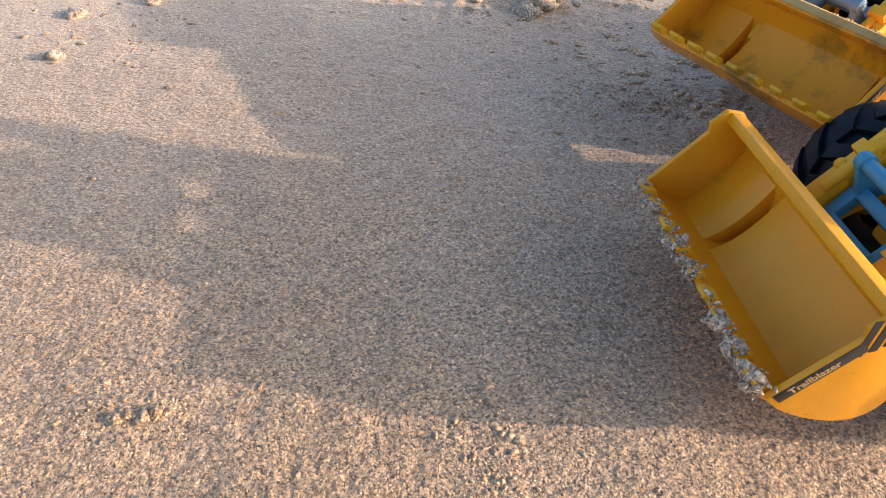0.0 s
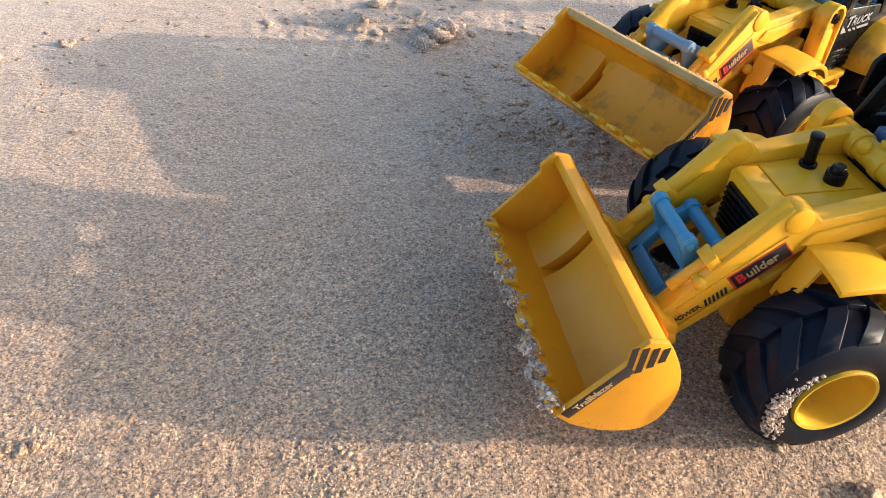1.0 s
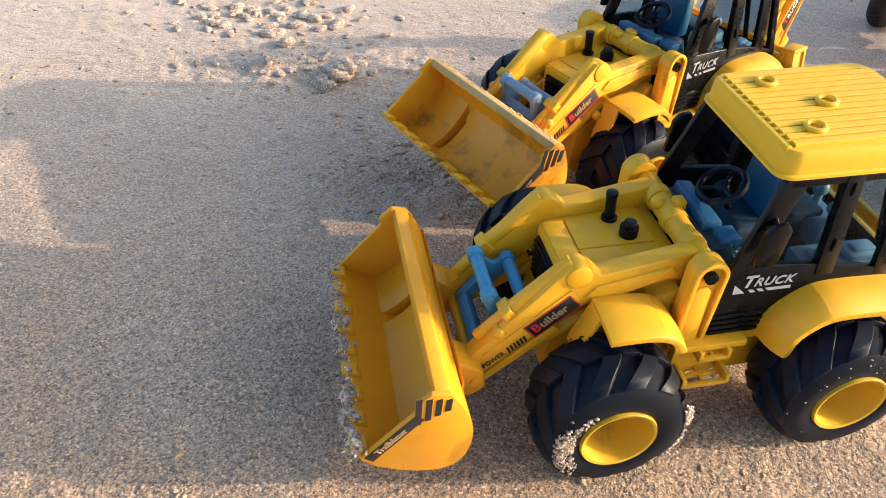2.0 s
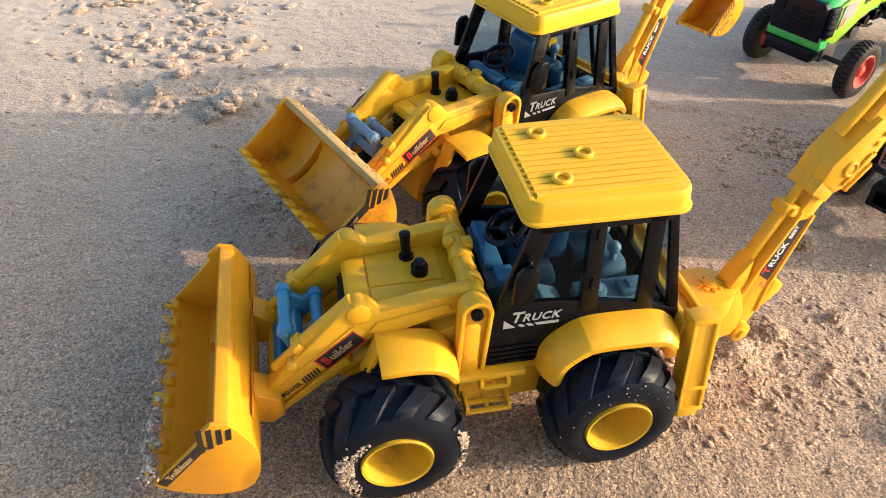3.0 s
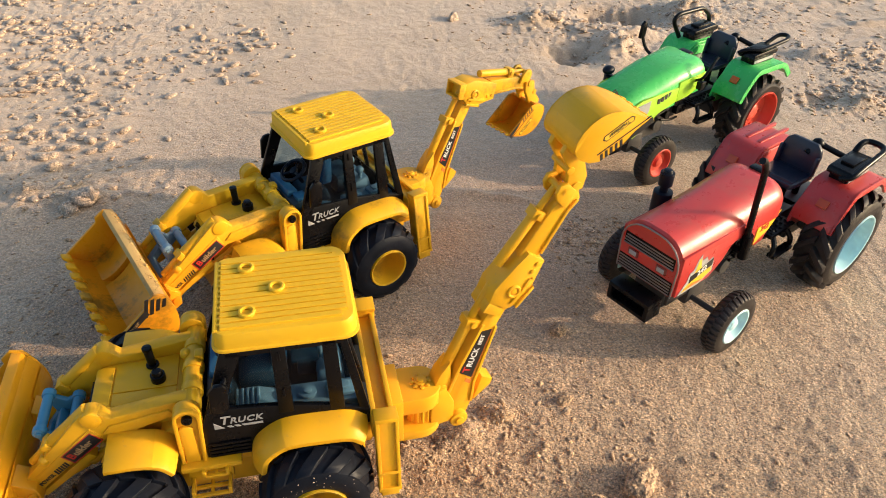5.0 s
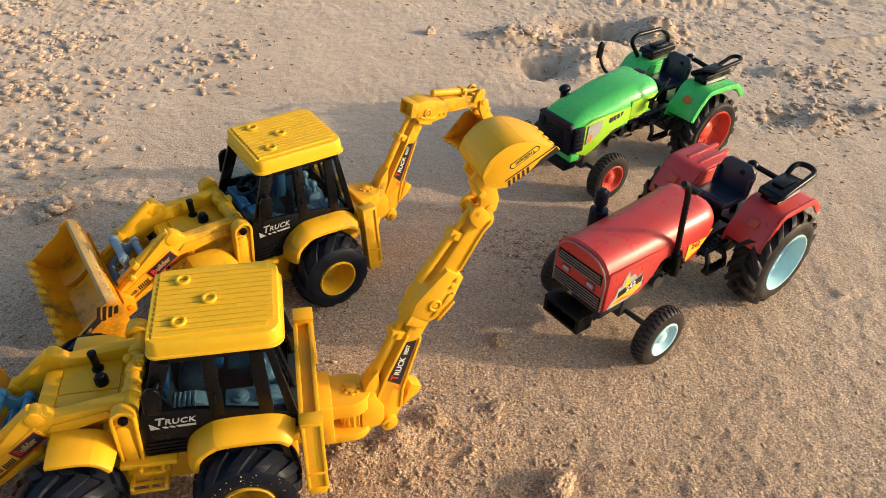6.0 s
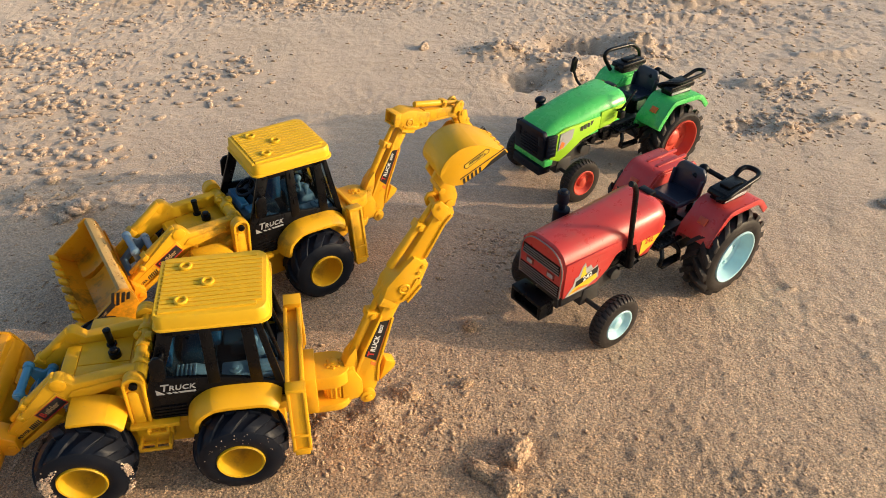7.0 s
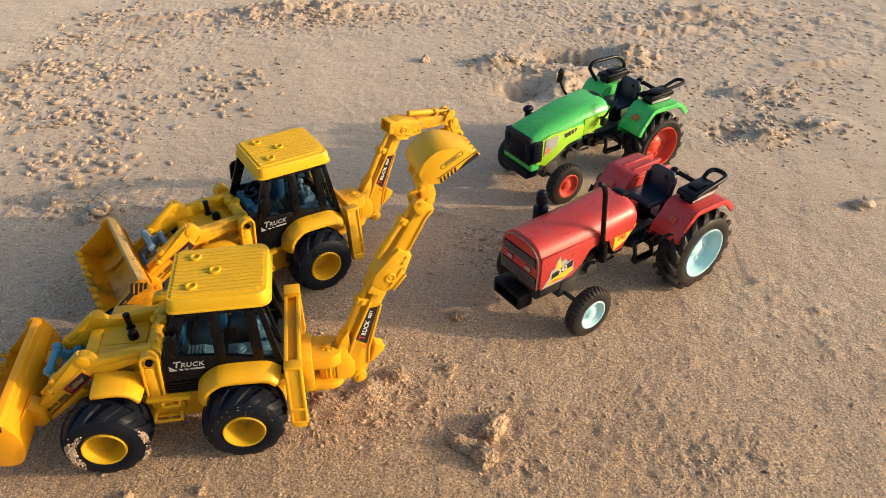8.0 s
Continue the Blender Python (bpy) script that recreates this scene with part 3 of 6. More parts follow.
def heap(x, y, turn, length, width, height, label):
    """A crumbling clod: a ridge of many small lumps of sand pressed together."""
    r = np.random.RandomState(int(x * 9000 + y * 5000))
    c, s = math.cos(radians(turn)), math.sin(radians(turn))
    rows = []
    for _ in range(int(260 * length / 0.03)):
        u, v = r.rand() * 2 - 1, r.randn() * 0.36
        crest = (0.55 + 0.45 * math.sin(u * 4.0 + x * 90)) * max(0.0, 1 - abs(u) ** 3) * math.exp(-v * v * 2.2)
        px, py = x + u * length / 2 * c - v * width * s, y + u * length / 2 * s + v * width * c
        rows.append((px, py, float(ground_height(px, py)) + height * crest * r.rand() ** 0.5 - 0.0006, 0.0009 + 0.0026 * r.rand() ** 2 * (0.3 + crest)))
    points, faces = lumps_at(rows, 2, 0.8)
    base = np.array([x, y, float(ground_height(x, y))])
    ob = new("sand_clod", quick_mesh("sand_clod", points - base, faces, CLOD_DAMP))
    ob.matrix_basis = Matrix.Translation(base)
    tagged(ob, label, "sand clod", "single sand clods")


def chunk(x, y, turn, long, wide, high, label, tilt=0):
    """A broken piece of packed sand with a crumbly skin."""
    off = Vector((x * 310, y * 170, turn))
    bm = bmesh.new()
    bmesh.ops.create_icosphere(bm, subdivisions=5, radius=1.0)
    for v in bm.verts:
        q = Vector([math.copysign(abs(c) ** 0.72, c) for c in v.co])
        d = 0.32 * noise.noise(q * 1.1 + off) + 0.20 * noise.noise(q * 2.7 + off) + 0.13 * noise.noise(q * 6.5 + off) + 0.07 * noise.noise(q * 14 + off) + 0.035 * noise.noise(q * 27 + off)
        v.co = Vector((q.x * long, q.y * wide, q.z * high)) * (1 + d)
    points = np.array([v.co[:] for v in bm.verts])
    faces = np.array([[v.index for v in f.verts] for f in bm.faces])
    bm.free()
    ob = new("sand_clod", quick_mesh("sand_clod", points, faces, CLOD_DAMP))
    ob.matrix_basis = Matrix.Translation((x, y, float(ground_height(x, y)) + high * 0.45)) @ Matrix.Rotation(radians(turn), 4, "Z") @ Matrix.Rotation(radians(tilt), 4, "Y")
    tagged(ob, label, "sand clod", "single sand clods")


def clod(x, y, size, label, flat=0.75, blobs=1, reach=0.0, turn=0.0):
    """A clod, or a row of several lying against one another."""
    r = np.random.RandomState(int(abs(x) * 9000 + abs(y) * 7000))
    for k in range(blobs):
        u = (k / max(blobs - 1, 1) - 0.5) * 2 * reach
        px, py = x + u * math.cos(radians(turn)) + r.randn() * size * 0.25, y + u * math.sin(radians(turn)) + r.randn() * size * 0.25
        points, faces = LUMPS[3][r.randint(8)]
        ob = new("sand_clod", quick_mesh("sand_clod", points * size * (0.75 + 0.45 * r.rand()) * np.array([1, 0.7 + 0.5 * r.rand(), flat]), faces, CLOD_SAND if y > 0.3 or size > 0.005 else CLOD_DAMP))
        ob.matrix_basis = Matrix.Translation((px, py, float(ground_height(px, py)) + size * 0.1)) @ Matrix.Rotation(r.rand() * 6.28, 4, "Z")
        tagged(ob, label, "sand clod", "single sand clods")


chunk(0.4195, 0.1480, 60, 0.0120, 0.0066, 0.0066, "long upright broken clod of damp sand")
chunk(0.4105, 0.1245, 120, 0.0085, 0.0065, 0.0060, "flat wedge of damp broken sand", 12)
chunk(0.3995, 0.1340, 150, 0.0100, 0.0050, 0.0042, "narrow broken clod of damp sand")
chunk(0.3915, 0.1405, 60, 0.0045, 0.0032, 0.0036, "small broken clod of damp sand")
heap(0.352, 0.197, 10, 0.018, 0.005, 0.002, "low crumbling ridge of damp sand beside a tyre")
chunk(0.4025, 0.2645, 30, 0.0050, 0.0045, 0.0040, "small rounded clod of grey sand")
chunk(0.3935, 0.2075, 30, 0.0050, 0.0028, 0.0022, "small low clod of damp sand")
clod(0.391, 0.812, 0.0070, "flat pale clod of sand")
clod(0.819, 0.417, 0.0085, "low broken clod of sand", 0.5, 3, 0.008, 10)
clod(0.842, 0.945, 0.0085, "pale clod of sand")
clod(-0.190, 0.347, 0.0042, "small pale clod of sand")
clod(-0.200, 0.398, 0.0050, "small pale clod of sand")
clod(-0.160, 0.416, 0.0055, "small pale clod of sand")
clod(-0.080, 0.128, 0.0022, "small grey crumb of damp sand", 0.6, 4, 0.005, 10)
clod(0.026, 0.484, 0.0065, "pale rounded clod of sand")
clod(0.187, 0.104, 0.0035, "small pale crumb of sand beside a tyre")
clod(0.228, 0.107, 0.0030, "small pale crumb of sand beside a tyre")
clod(0.062, 0.428, 0.0085, "grey crumbling clod of sand", 0.6, 3, 0.010, 20)


# ---- toy wheels ----
def tread_bar(radius, height, half, skew, thick, sgn, drop=0.10):
    """One slanting tread bar, from the middle of the tyre to its shoulder."""
    piece = bmesh.new()
    rows, steps = [], 5
    for i in range(steps + 1):
        t = i / steps
        fall, a, w = 1.0 - drop * t ** 3, skew * t ** 1.25, thick * (1.0 + 0.25 * t)
        top, low = (radius + height) * fall, radius * (fall - 0.06)
        rows.append([piece.verts.new((rr * math.cos(a + da), sgn * half * t, rr * math.sin(a + da))) for rr, da in ((low, -w * 1.25), (top, -w), (top, w), (low, w * 1.25))])
    for a, b in zip(rows, rows[1:]):
        for i in range(4):
            j = (i + 1) % 4
            piece.faces.new((a[i], a[j], b[j], b[i]))
    piece.faces.new(rows[0])
    piece.faces.new(rows[-1][::-1])
    bmesh.ops.recalc_face_normals(piece, faces=piece.faces[:])
    return rounded(piece, 0.25, 1, 40)


def wheel(parent, x, y, z, radius, width, rim, material, side, count=13, skew=0.42, lug=1.6, thick=0.085, spin=0.0, dish=0.6, spokes=0, tread=None, drop=0.10):
    """A wheel whose outer face looks to -y (side -1) or +y: the tyre, its rim and its tread bars."""
    m = Matrix.Translation((x * 0.001, y * 0.001, z * 0.001)) @ pose(0, 0, 0, 0, 0, 0 if side < 0 else 180) @ Matrix.Rotation(radians(spin), 4, "Y")
    h, r = width / 2, radius - lug
    tread = tread or TYRE
    bm = bmesh.new()
    turned(bm, [(rim - 0.4, -h * 0.90), (rim + 1.6, -h * 0.99), (rim + (r - rim) * 0.62, -h), (r * 0.955, -h * 0.86), (r * 0.995, -h * 0.55), (r, 0), (r * 0.995, h * 0.55), (r * 0.955, h * 0.86),
                (rim + (r - rim) * 0.62, h), (rim + 1.6, h * 0.99), (rim - 0.4, h * 0.90)], 56)
    hub = part("wheel", bm, tread, parent, "chunky black rubber tyre with slanting tread bars", m)
    for sgn in (-1, 1):
        shared = None
        for k in range(count):
            turn = Matrix.Rotation(-2 * math.pi * (k + (0.5 if sgn > 0 else 0.0)) / count, 4, "Y")
            if shared is None:
                shared = part("tread_bar", tread_bar(r, lug, h * 0.88, skew, thick, sgn, drop), tread, hub, "", turn)
            else:
                bar = new("tread_bar", shared.data)
                bar.parent, bar.matrix_basis = hub, turn
    bm = bmesh.new()
    d = -h * (1 - dish)
    turned(bm, [(rim + 0.3, -h * 0.93), (rim - 0.2, -h * 1.02), (rim - 1.1, -h * 1.0), (rim - 1.7, -h * 0.85), (rim - 2.3, d - 2.0), (rim - 3.8, d), (rim * 0.42, d + 0.3), (rim * 0.36, d - 1.0),
                (rim * 0.30, d - 2.2), (rim * 0.16, d - 2.8), (0, d - 2.9), (0, d + 2.5), (rim + 0.3, d + 2.5)], 44)
    for k in range(spokes):
        a = 2 * math.pi * k / spokes
        rod(bm, (rim * 0.62 * math.cos(a), d - 0.9, rim * 0.62 * math.sin(a)), (rim * 0.62 * math.cos(a), d + 0.6, rim * 0.62 * math.sin(a)), rim * 0.085, seg=10)
    part("rim", bm, material, hub, "deep dished plastic rim")
    return hub


# ---- the toy backhoe loader; x runs to its rear, y to its left, millimetres ----
def mirrored(y0, y1):
    return ((-y1, -y0), (y0, y1))


def backhoe(m, label, raise_loader, curl, block_y, swing, boom, stick, rear_curl, sandy, axle=(0, 0), set_back=0, bucket_at=(0, 0, 0)):
    paint = YELLOW if sandy else YELLOW_STAINED
    body = thing("toy_backhoe_loader", m, label, "toy loader", "yellow toy loaders")

    bm = bmesh.new()
    prism(bm, [(-80, 22), (-76, 44), (-38, 46), (50, 44), (57, 34), (50, 18), (-30, 14), (-70, 14)], -17, 17, 1.2)
    box(bm, (-38, -30, 37), (2, 30, 43), 0.8)
    box(bm, (30, -30, 37), (52, 30, 47), 0.8)
    for x in (-64.5, 20.5):
        rod(bm, (x, -34, 26.5), (x, 34, 26.5), 4)
    box(bm, (-48, -25, 15), (46, 25, 36), 1.5)
    prism(bm, [(-48, 30), (-46, 56), (-36, 60), (-27, 44), (-27, 30)], -24, 24, 1.0)
    part("chassis", bm, paint, body)

    for x, spin in ((-64.5, 7), (20.5, 19)):
        for side in (-1, 1):
            dx, dy = axle if x < 0 else (0, 0)
            wheel(body, x + dx, side * 42.5 + dy, 26.3, 27, 29, 13.3, RIM_YELLOW, side, 12, 0.40, 2.3, 0.115, spin + 40 * side, 1.2)

    bm = bmesh.new()
    prism(bm, [(-76, -13), (-76, 13), (-72, 14.5), (-32, 19.5), (-32, -19.5), (-72, -14.5)], 42, 65.4, 1.6, axis="z")
    hood = part("hood", bm, paint, body)
    for outline in ([(-66.5, -4.6), (-66.5, 12.6), (-38, 16), (-38, -4.6)], [(-66.5, -12.8), (-66.5, -5.2), (-38, -5.2), (-38, -16)], [(-75, -12), (-75, 12), (-67.2, 12), (-67.2, -12)]):
        bm = bmesh.new()
        prism(bm, outline, 64.5, 66.2, 0.5, axis="z")
        part("hood_panel", bm, paint, hood)
    bm = bmesh.new()
    box(bm, (-77.2, -10, 45), (-75.5, 10, 62), 0.4)
    for k in range(7):
        box(bm, (-78.2, -9.4, 46 + 2.3 * k), (-76.6, 9.4, 47.2 + 2.3 * k), 0.25)
    part("grille", bm, BLACK, hood, "black slatted radiator grille")
    bm = bmesh.new()
    rod(bm, (-50, 10, 65.8), (-50, 10, 67.4), 3.0)
    rod(bm, (-50, 10, 66.5), (-50.6, 10, 78), 2.0)
    rod(bm, (-50.5, 10, 76.4), (-50.6, 10, 78.3), 2.25)
    part("exhaust_stub", bm, BLACK, hood, "short black exhaust stub")
    bm = bmesh.new()
    rod(bm, (-46.5, 0, 65.8), (-46.5, 0, 70), 3.4)
    rod(bm, (-46.5, 0, 69.6), (-46.5, 0, 72.2), 2.7, 2.2)
    part("filler_cap", bm, BLACK, hood, "round black filler cap")

    # mudguards
    for lo, hi in mirrored(23.5, 43.2):
        bm = bmesh.new()
        line = round_path([(-67.5, 60.6), (-52, 60.8), (-43, 57.5), (-38.5, 51)], 7, 5)
        crowned(bm, line, *((lo, hi) if lo > 0 else (hi, lo)), 2.0, 1.4)
        inner = (lo, lo + 2) if lo > 0 else (hi - 2, hi)
        prism(bm, [(-74, 42), (-73, 46), (-66, 59), (-53, 59), (-43, 56), (-39, 50), (-39, 42)], *inner, 0.3)
        prism(bm, [(-73.5, 45), (-72, 45), (-65.5, 59), (-67, 60)], *((lo, lo + 9) if lo > 0 else (hi - 9, hi)), 0.3)
        part("front_mudguard", bm, paint, body)
    for lo, hi in mirrored(29, 44.5):
        bm = bmesh.new()
        line = round_path([(-7.5, 42), (-5.5, 53), (4, 61), (12, 63.4), (40, 62.2), (47, 56)], 9, 5)
        crowned(bm, line, *((lo, hi) if lo > 0 else (hi, lo)), 2.2, 4.2)
        inner = (lo, lo + 2) if lo > 0 else (hi - 2, hi)
        prism(bm, [(-5, 43), (-3, 54), (5, 59), (12, 60), (41, 58), (45, 50), (45, 43)], *inner, 0.3)
        part("rear_mudguard", bm, paint, body)

    # steps with slots
    for s in (-1, 1):
        bm = bmesh.new()
        box(bm, (-37, min(s * 29, s * 33), 27.5), (-17, max(s * 29, s * 33), 42), 0.6)
        box(bm, (-39, min(s * 29, s * 36), 40), (-12, max(s * 29, s * 36), 43), 0.5)
        step = part("step", bm, paint, body)
        for x0, x1, y0, y1, z in ((-36, -18, 31, 41.5, 27.5), (-30, -18, 30, 38, 36.5)):
            for x in (x0, x1 - 1.6):
                bm = bmesh.new()
                box(bm, (x, min(s * y0, s * y1), z), (x + 1.6, max(s * y0, s * y1), z + 4.5), 0.4)
                part("side_plate", bm, paint, step)
            for k in range(3):
                y = y0 + (y1 - y0 - 1.7) * k / 2
                bm = bmesh.new()
                box(bm, (x0, min(s * y, s * (y + 1.7)), z), (x1, max(s * y, s * (y + 1.7)), z + 1.6), 0.3)
                part("slat", bm, paint, step)
            bm = bmesh.new()
            x = x0 + (x1 - x0 - 1.6) / 2
            box(bm, (x, min(s * y0, s * y1), z - 0.1), (x + 1.6, max(s * y0, s * y1), z + 1.5), 0.3)
            part("slat", bm, paint, step)

    # posts that carry the loader
    for s in (-1, 1):
        bm = bmesh.new()
        arch = [(-31.5 + 6.0 * math.cos(math.pi * k / 10), 72 + 6.0 * math.sin(math.pi * k / 10)) for k in range(11)]
        prism(bm, [(-27.5, 38)] + arch + [(-38.5, 38)], *sorted((s * 25.5, s * 31)), 0.7)
        prism(bm, shell([(-27.5, 40)] + arch + [(-38.5, 40)], 1.7), *sorted((s * 30.6, s * 33)), 0.5)
        prism(bm, [(-29.9, 41), (-29.9, 65.5), (-31.5, 67.2), (-34.6, 67.2), (-36.3, 65.5), (-36.3, 41)], *sorted((s * 30.6, s * 32.4)), 0.6)
        post = part("loader_post", bm, paint, body)
        bm = bmesh.new()
        rod(bm, (-31.5, s * 30, 71.5), (-31.5, s * 33, 71.5), 2.3)
        for k in range(6):
            a = k * math.pi / 3
            rod(bm, (-31.5 + 1.3 * math.cos(a), s * 32.6, 71.5 + 1.3 * math.sin(a)), (-31.5 + 1.3 * math.cos(a), s * 33.4, 71.5 + 1.3 * math.sin(a)), 0.5, seg=8, bevel=0.1)
        part("bolt", bm, BLACK, post, "black screw head")

    # the lifting gear, turned about the posts
    pivot = Vector((-31.5, 0, 72))
    lift = Matrix.Translation(pivot) @ Matrix.Rotation(radians(raise_loader), 4, "Y") @ Matrix.Translation(-pivot)
    bm = bmesh.new()
    rod(bm, (-30, -25, 70.5), (-30, 25, 70.5), 4.4, m=lift)
    for y in (-14, 0, 14):
        rod(bm, (-30, y - 2.2, 70.5), (-30, y + 2.2, 70.5), 5.0, m=lift)
    ball(bm, (-33.5, 7.5, 73.5), 2.7, m=lift)
    box(bm, (-29, 2, 72.5), (-25, 7, 76.5), 0.8, m=lift)
    part("cross_tube", bm, paint, body)
    for s in (-1, 1):
        bm = bmesh.new()
        lo, hi = sorted((s * 15.5, s * 22.5))
        prism(bm, [(-29, 75), (-65, 69), (-69, 73), (-76, 73.6), (-80, 69.5), (-108.5, 36.5), (-112, 30), (-107, 24.5), (-82, 47), (-68, 57), (-59, 58.5), (-45, 64), (-30, 63.5)], lo, hi, 0.9, lift)
        lo, hi = sorted((s * 16, s * 23.4))
        prism(bm, [(-40, 70.0), (-66, 65), (-69.5, 60.5), (-60, 59.0), (-45, 64.0), (-38, 66)], lo, hi, 0.4, lift)
        prism(bm, [(-74.5, 64.5), (-104, 37.5), (-100.5, 33.0), (-70.5, 58.5)], *sorted((s * 17, s * 23.0)), 0.4, lift)
        rod(bm, (-72.6, s * 15.2, 69.6), (-72.6, s * 23.3, 69.6), 4.7, bevel=1.2, m=lift)
        prism(bm, [(-79, 47.5), (-105, 24.5), (-103.5, 22), (-76, 44.5)], *sorted((s * 16.5, s * 22.0)), 0.4, lift)
        arm = part("loader_arm", bm, paint, body)
        bm = bmesh.new()
        rod(bm, (-74, s * 18, 72.9), (-94, s * 18, 53.9), 2.9, m=lift)
        rod(bm, (-92, s * 17, 55.3), (-105, s * 17, 42), 2.0, m=lift)
        box(bm, (-2.2, -3.6, -3.0), (2.2, 3.6, 3.0), 0.7, lift @ plane_at((-94.5, s * 18, 53.6), (-20, 0, -19), (0, 1, 0)))
        rod(bm, (-98, s * 15, 47), (-98, s * 22, 47), 2.0, m=lift)
        ball(bm, (-98, s * 21.5, 47), 2.4, m=lift)
        part("tilt_cylinder", bm, paint, arm)
        bm = bmesh.new()
        rod(bm, (-60, s * 18, 51), (-80, s * 18, 38), 2.4, m=lift)
        rod(bm, (-80, s * 18, 38), (-102, s * 18, 25), 1.7, m=lift)
        ball(bm, (-68, s * 22.5, 47), 2.4, m=lift)
        rod(bm, (-60, s * 14, 51), (-60, s * 22.5, 51), 3.0, m=lift)
        part("lift_cylinder", bm, paint, arm)
        # stickers on the outer face of the arm, reading along it
        y = s * 23.1
        down, up = Vector((-15, 0, -12.8)).normalized(), Vector((-12.8, 0, 15)).normalized()
        along = -down if s < 0 else down
        centre = Vector((-80.2, y, 53.2))
        face = lift @ plane_at(centre, along, up)
        bm = bmesh.new()
        box(bm, (-9.5, -3.2, -0.2), (9.5, 3.2, 0.16), 0.05, face)
        part("sticker", bm, BLACK_INK, arm, "black sticker with the word Builder")
        bm = bmesh.new()
        box(bm, (-10.2, -3.8, -0.2), (9.9, 3.6, 0.12), 0.05, face)
        part("stripe", bm, RED_INK, arm)
        lettering("lettering", "B", 5.4, RED_INK, arm, face @ Matrix.Translation((-6.9, 0, 0.2)))
        lettering("lettering", "uilder", 4.8, TAN_INK, arm, face @ Matrix.Translation((0.5, 0, 0.2)))
        face = lift @ plane_at(Vector((-96.2, y, 37.8)), along, up)
        lettering("lettering", "POWER", 2.8, BLACK_INK, arm, face @ Matrix.Translation((-4.6, 0, -0.1)))
        bm = bmesh.new()
        for k in range(6):
            prism(bm, [(1.4 + 1.45 * k, -1.5), (2.2 + 1.45 * k, -1.5), (3.0 + 1.45 * k, 1.5), (2.2 + 1.45 * k, 1.5)], -0.2, 0.1, 0, face, "z")
        part("stripe", bm, BLACK_INK, arm)

    bm = bmesh.new()
    for s in (-1, 1):
        prism(bm, [(-102.2, 54.5), (-99.5, 57.4), (-96.8, 53.6), (-92.5, 50.6), (-88, 53.0), (-84.8, 51.6), (-85.4, 48.6), (-93, 39.5), (-98.5, 44)], *sorted((s * 9.6, s * 12.4)), 0.8, lift)
        for x, z in ((-99.5, 55.0), (-87.2, 51)):
            rod(bm, (x, s * 9.2, z), (x, s * 12.9, z), 3.1, bevel=0.6, m=lift)
        prism(bm, [(-106, 33.5), (-96, 46.5), (-93, 43.5), (-103, 30.5)], *sorted((s * 9.8, s * 14.3)), 0.7, lift)
    prism(bm, [(-106, 33.5), (-103, 37.4), (-100, 34.4), (-103, 30.5)], -12, 12, 0.7, lift)
    prism(bm, [(-98.6, 43.0), (-96, 46.5), (-93, 43.5), (-95.6, 40)], -12, 12, 0.7, lift)
    link = part("tilt_link", bm, BLUE if sandy else BLUE_GREY, body, "blue plastic tilt link with two round bars")
    for x, z, r in ((-99.5, 55.0, 2.4), (-87.2, 51, 2.4)):
        bm = bmesh.new()
        rod(bm, (x, -13.2, z), (x, 13.2, z), r, m=lift)
        rod(bm, (x, -13.9, z), (x, 13.9, z), r * 0.6, m=lift)
        part("round_bar", bm, BLUE if sandy else BLUE_GREY, link)

    # the wide front bucket
    hinge = Vector((-109, 0, 30))
    turn = lift @ Matrix.Translation((set_back, 0, 0)) @ Matrix.Translation(hinge) @ Matrix.Rotation(radians(curl), 4, "Y") @ Matrix.Translation(-hinge)
    inside = [tuple(p) for p in round_path([(-149, 25), (-139, 18.5), (-128, 14.5), (-118.5, 15), (-114, 25), (-114.3, 36), (-118.8, 46.5), (-125, 50)], 6, 4)]
    bm = bmesh.new()
    prism(bm, shell(inside, -1.9), -47, 47, 0.4, turn)
    prism(bm, [(-126, 49.0), (-124.8, 52.4), (-120.2, 51.3), (-118.2, 47.5), (-120.4, 46)], -47, 47, 0.8, turn)
    rim_line = [tuple(p) for p in shell(inside, -1.9)[len(inside):]][::-1]
    cheek = [(-149.5, 24.6), (-130.5, 45.0), (-131, 48.2), (-126, 52.8)] + [(-120.0, 51.7), (-117.6, 47.8)] + [p for p in reversed(rim_line) if p[1] < 45][:-1]
    for lo, hi in mirrored(46.6, 48.6):
        prism(bm, cheek, lo, hi, 0.5, turn)
    hollow = [((1 - t) ** 2 * -135 + 2 * t * (1 - t) * -122.5 + t * t * -113.2, (1 - t) ** 2 * 16.6 + 2 * t * (1 - t) * 20.5 + t * t * 42) for t in [k / 10 for k in range(11)]]
    if not sandy:
        chips = np.random.RandomState(3)
    for y in (-21, 21):
        prism(bm, [(-113, 40), (-104, 34), (-103, 26), (-108, 22), (-114, 24)], y - 6, y + 6, 0.9, turn)
    rod(bm, (-106.5, -28, 29.5), (-106.5, 28, 29.5), 2.2, m=turn)
    bucket = part("bucket", bm, BOUNCE_YELLOW if sandy else WORN_BOUNCE_YELLOW, body, "wide yellow loading bucket" if sandy else "wide yellow loading bucket with scraped dirty rim")
    for lo, hi in ((-37, 19.0), (24.5, 46.8)):
        bm = bmesh.new()
        prism(bm, hollow + [(-113.0, 26), (-117.5, 14.6), (-128, 14.0)], lo, hi, 0.5, turn)
        part("inner_fillet", bm, BOUNCE_YELLOW if sandy else WORN_BOUNCE_YELLOW, bucket)
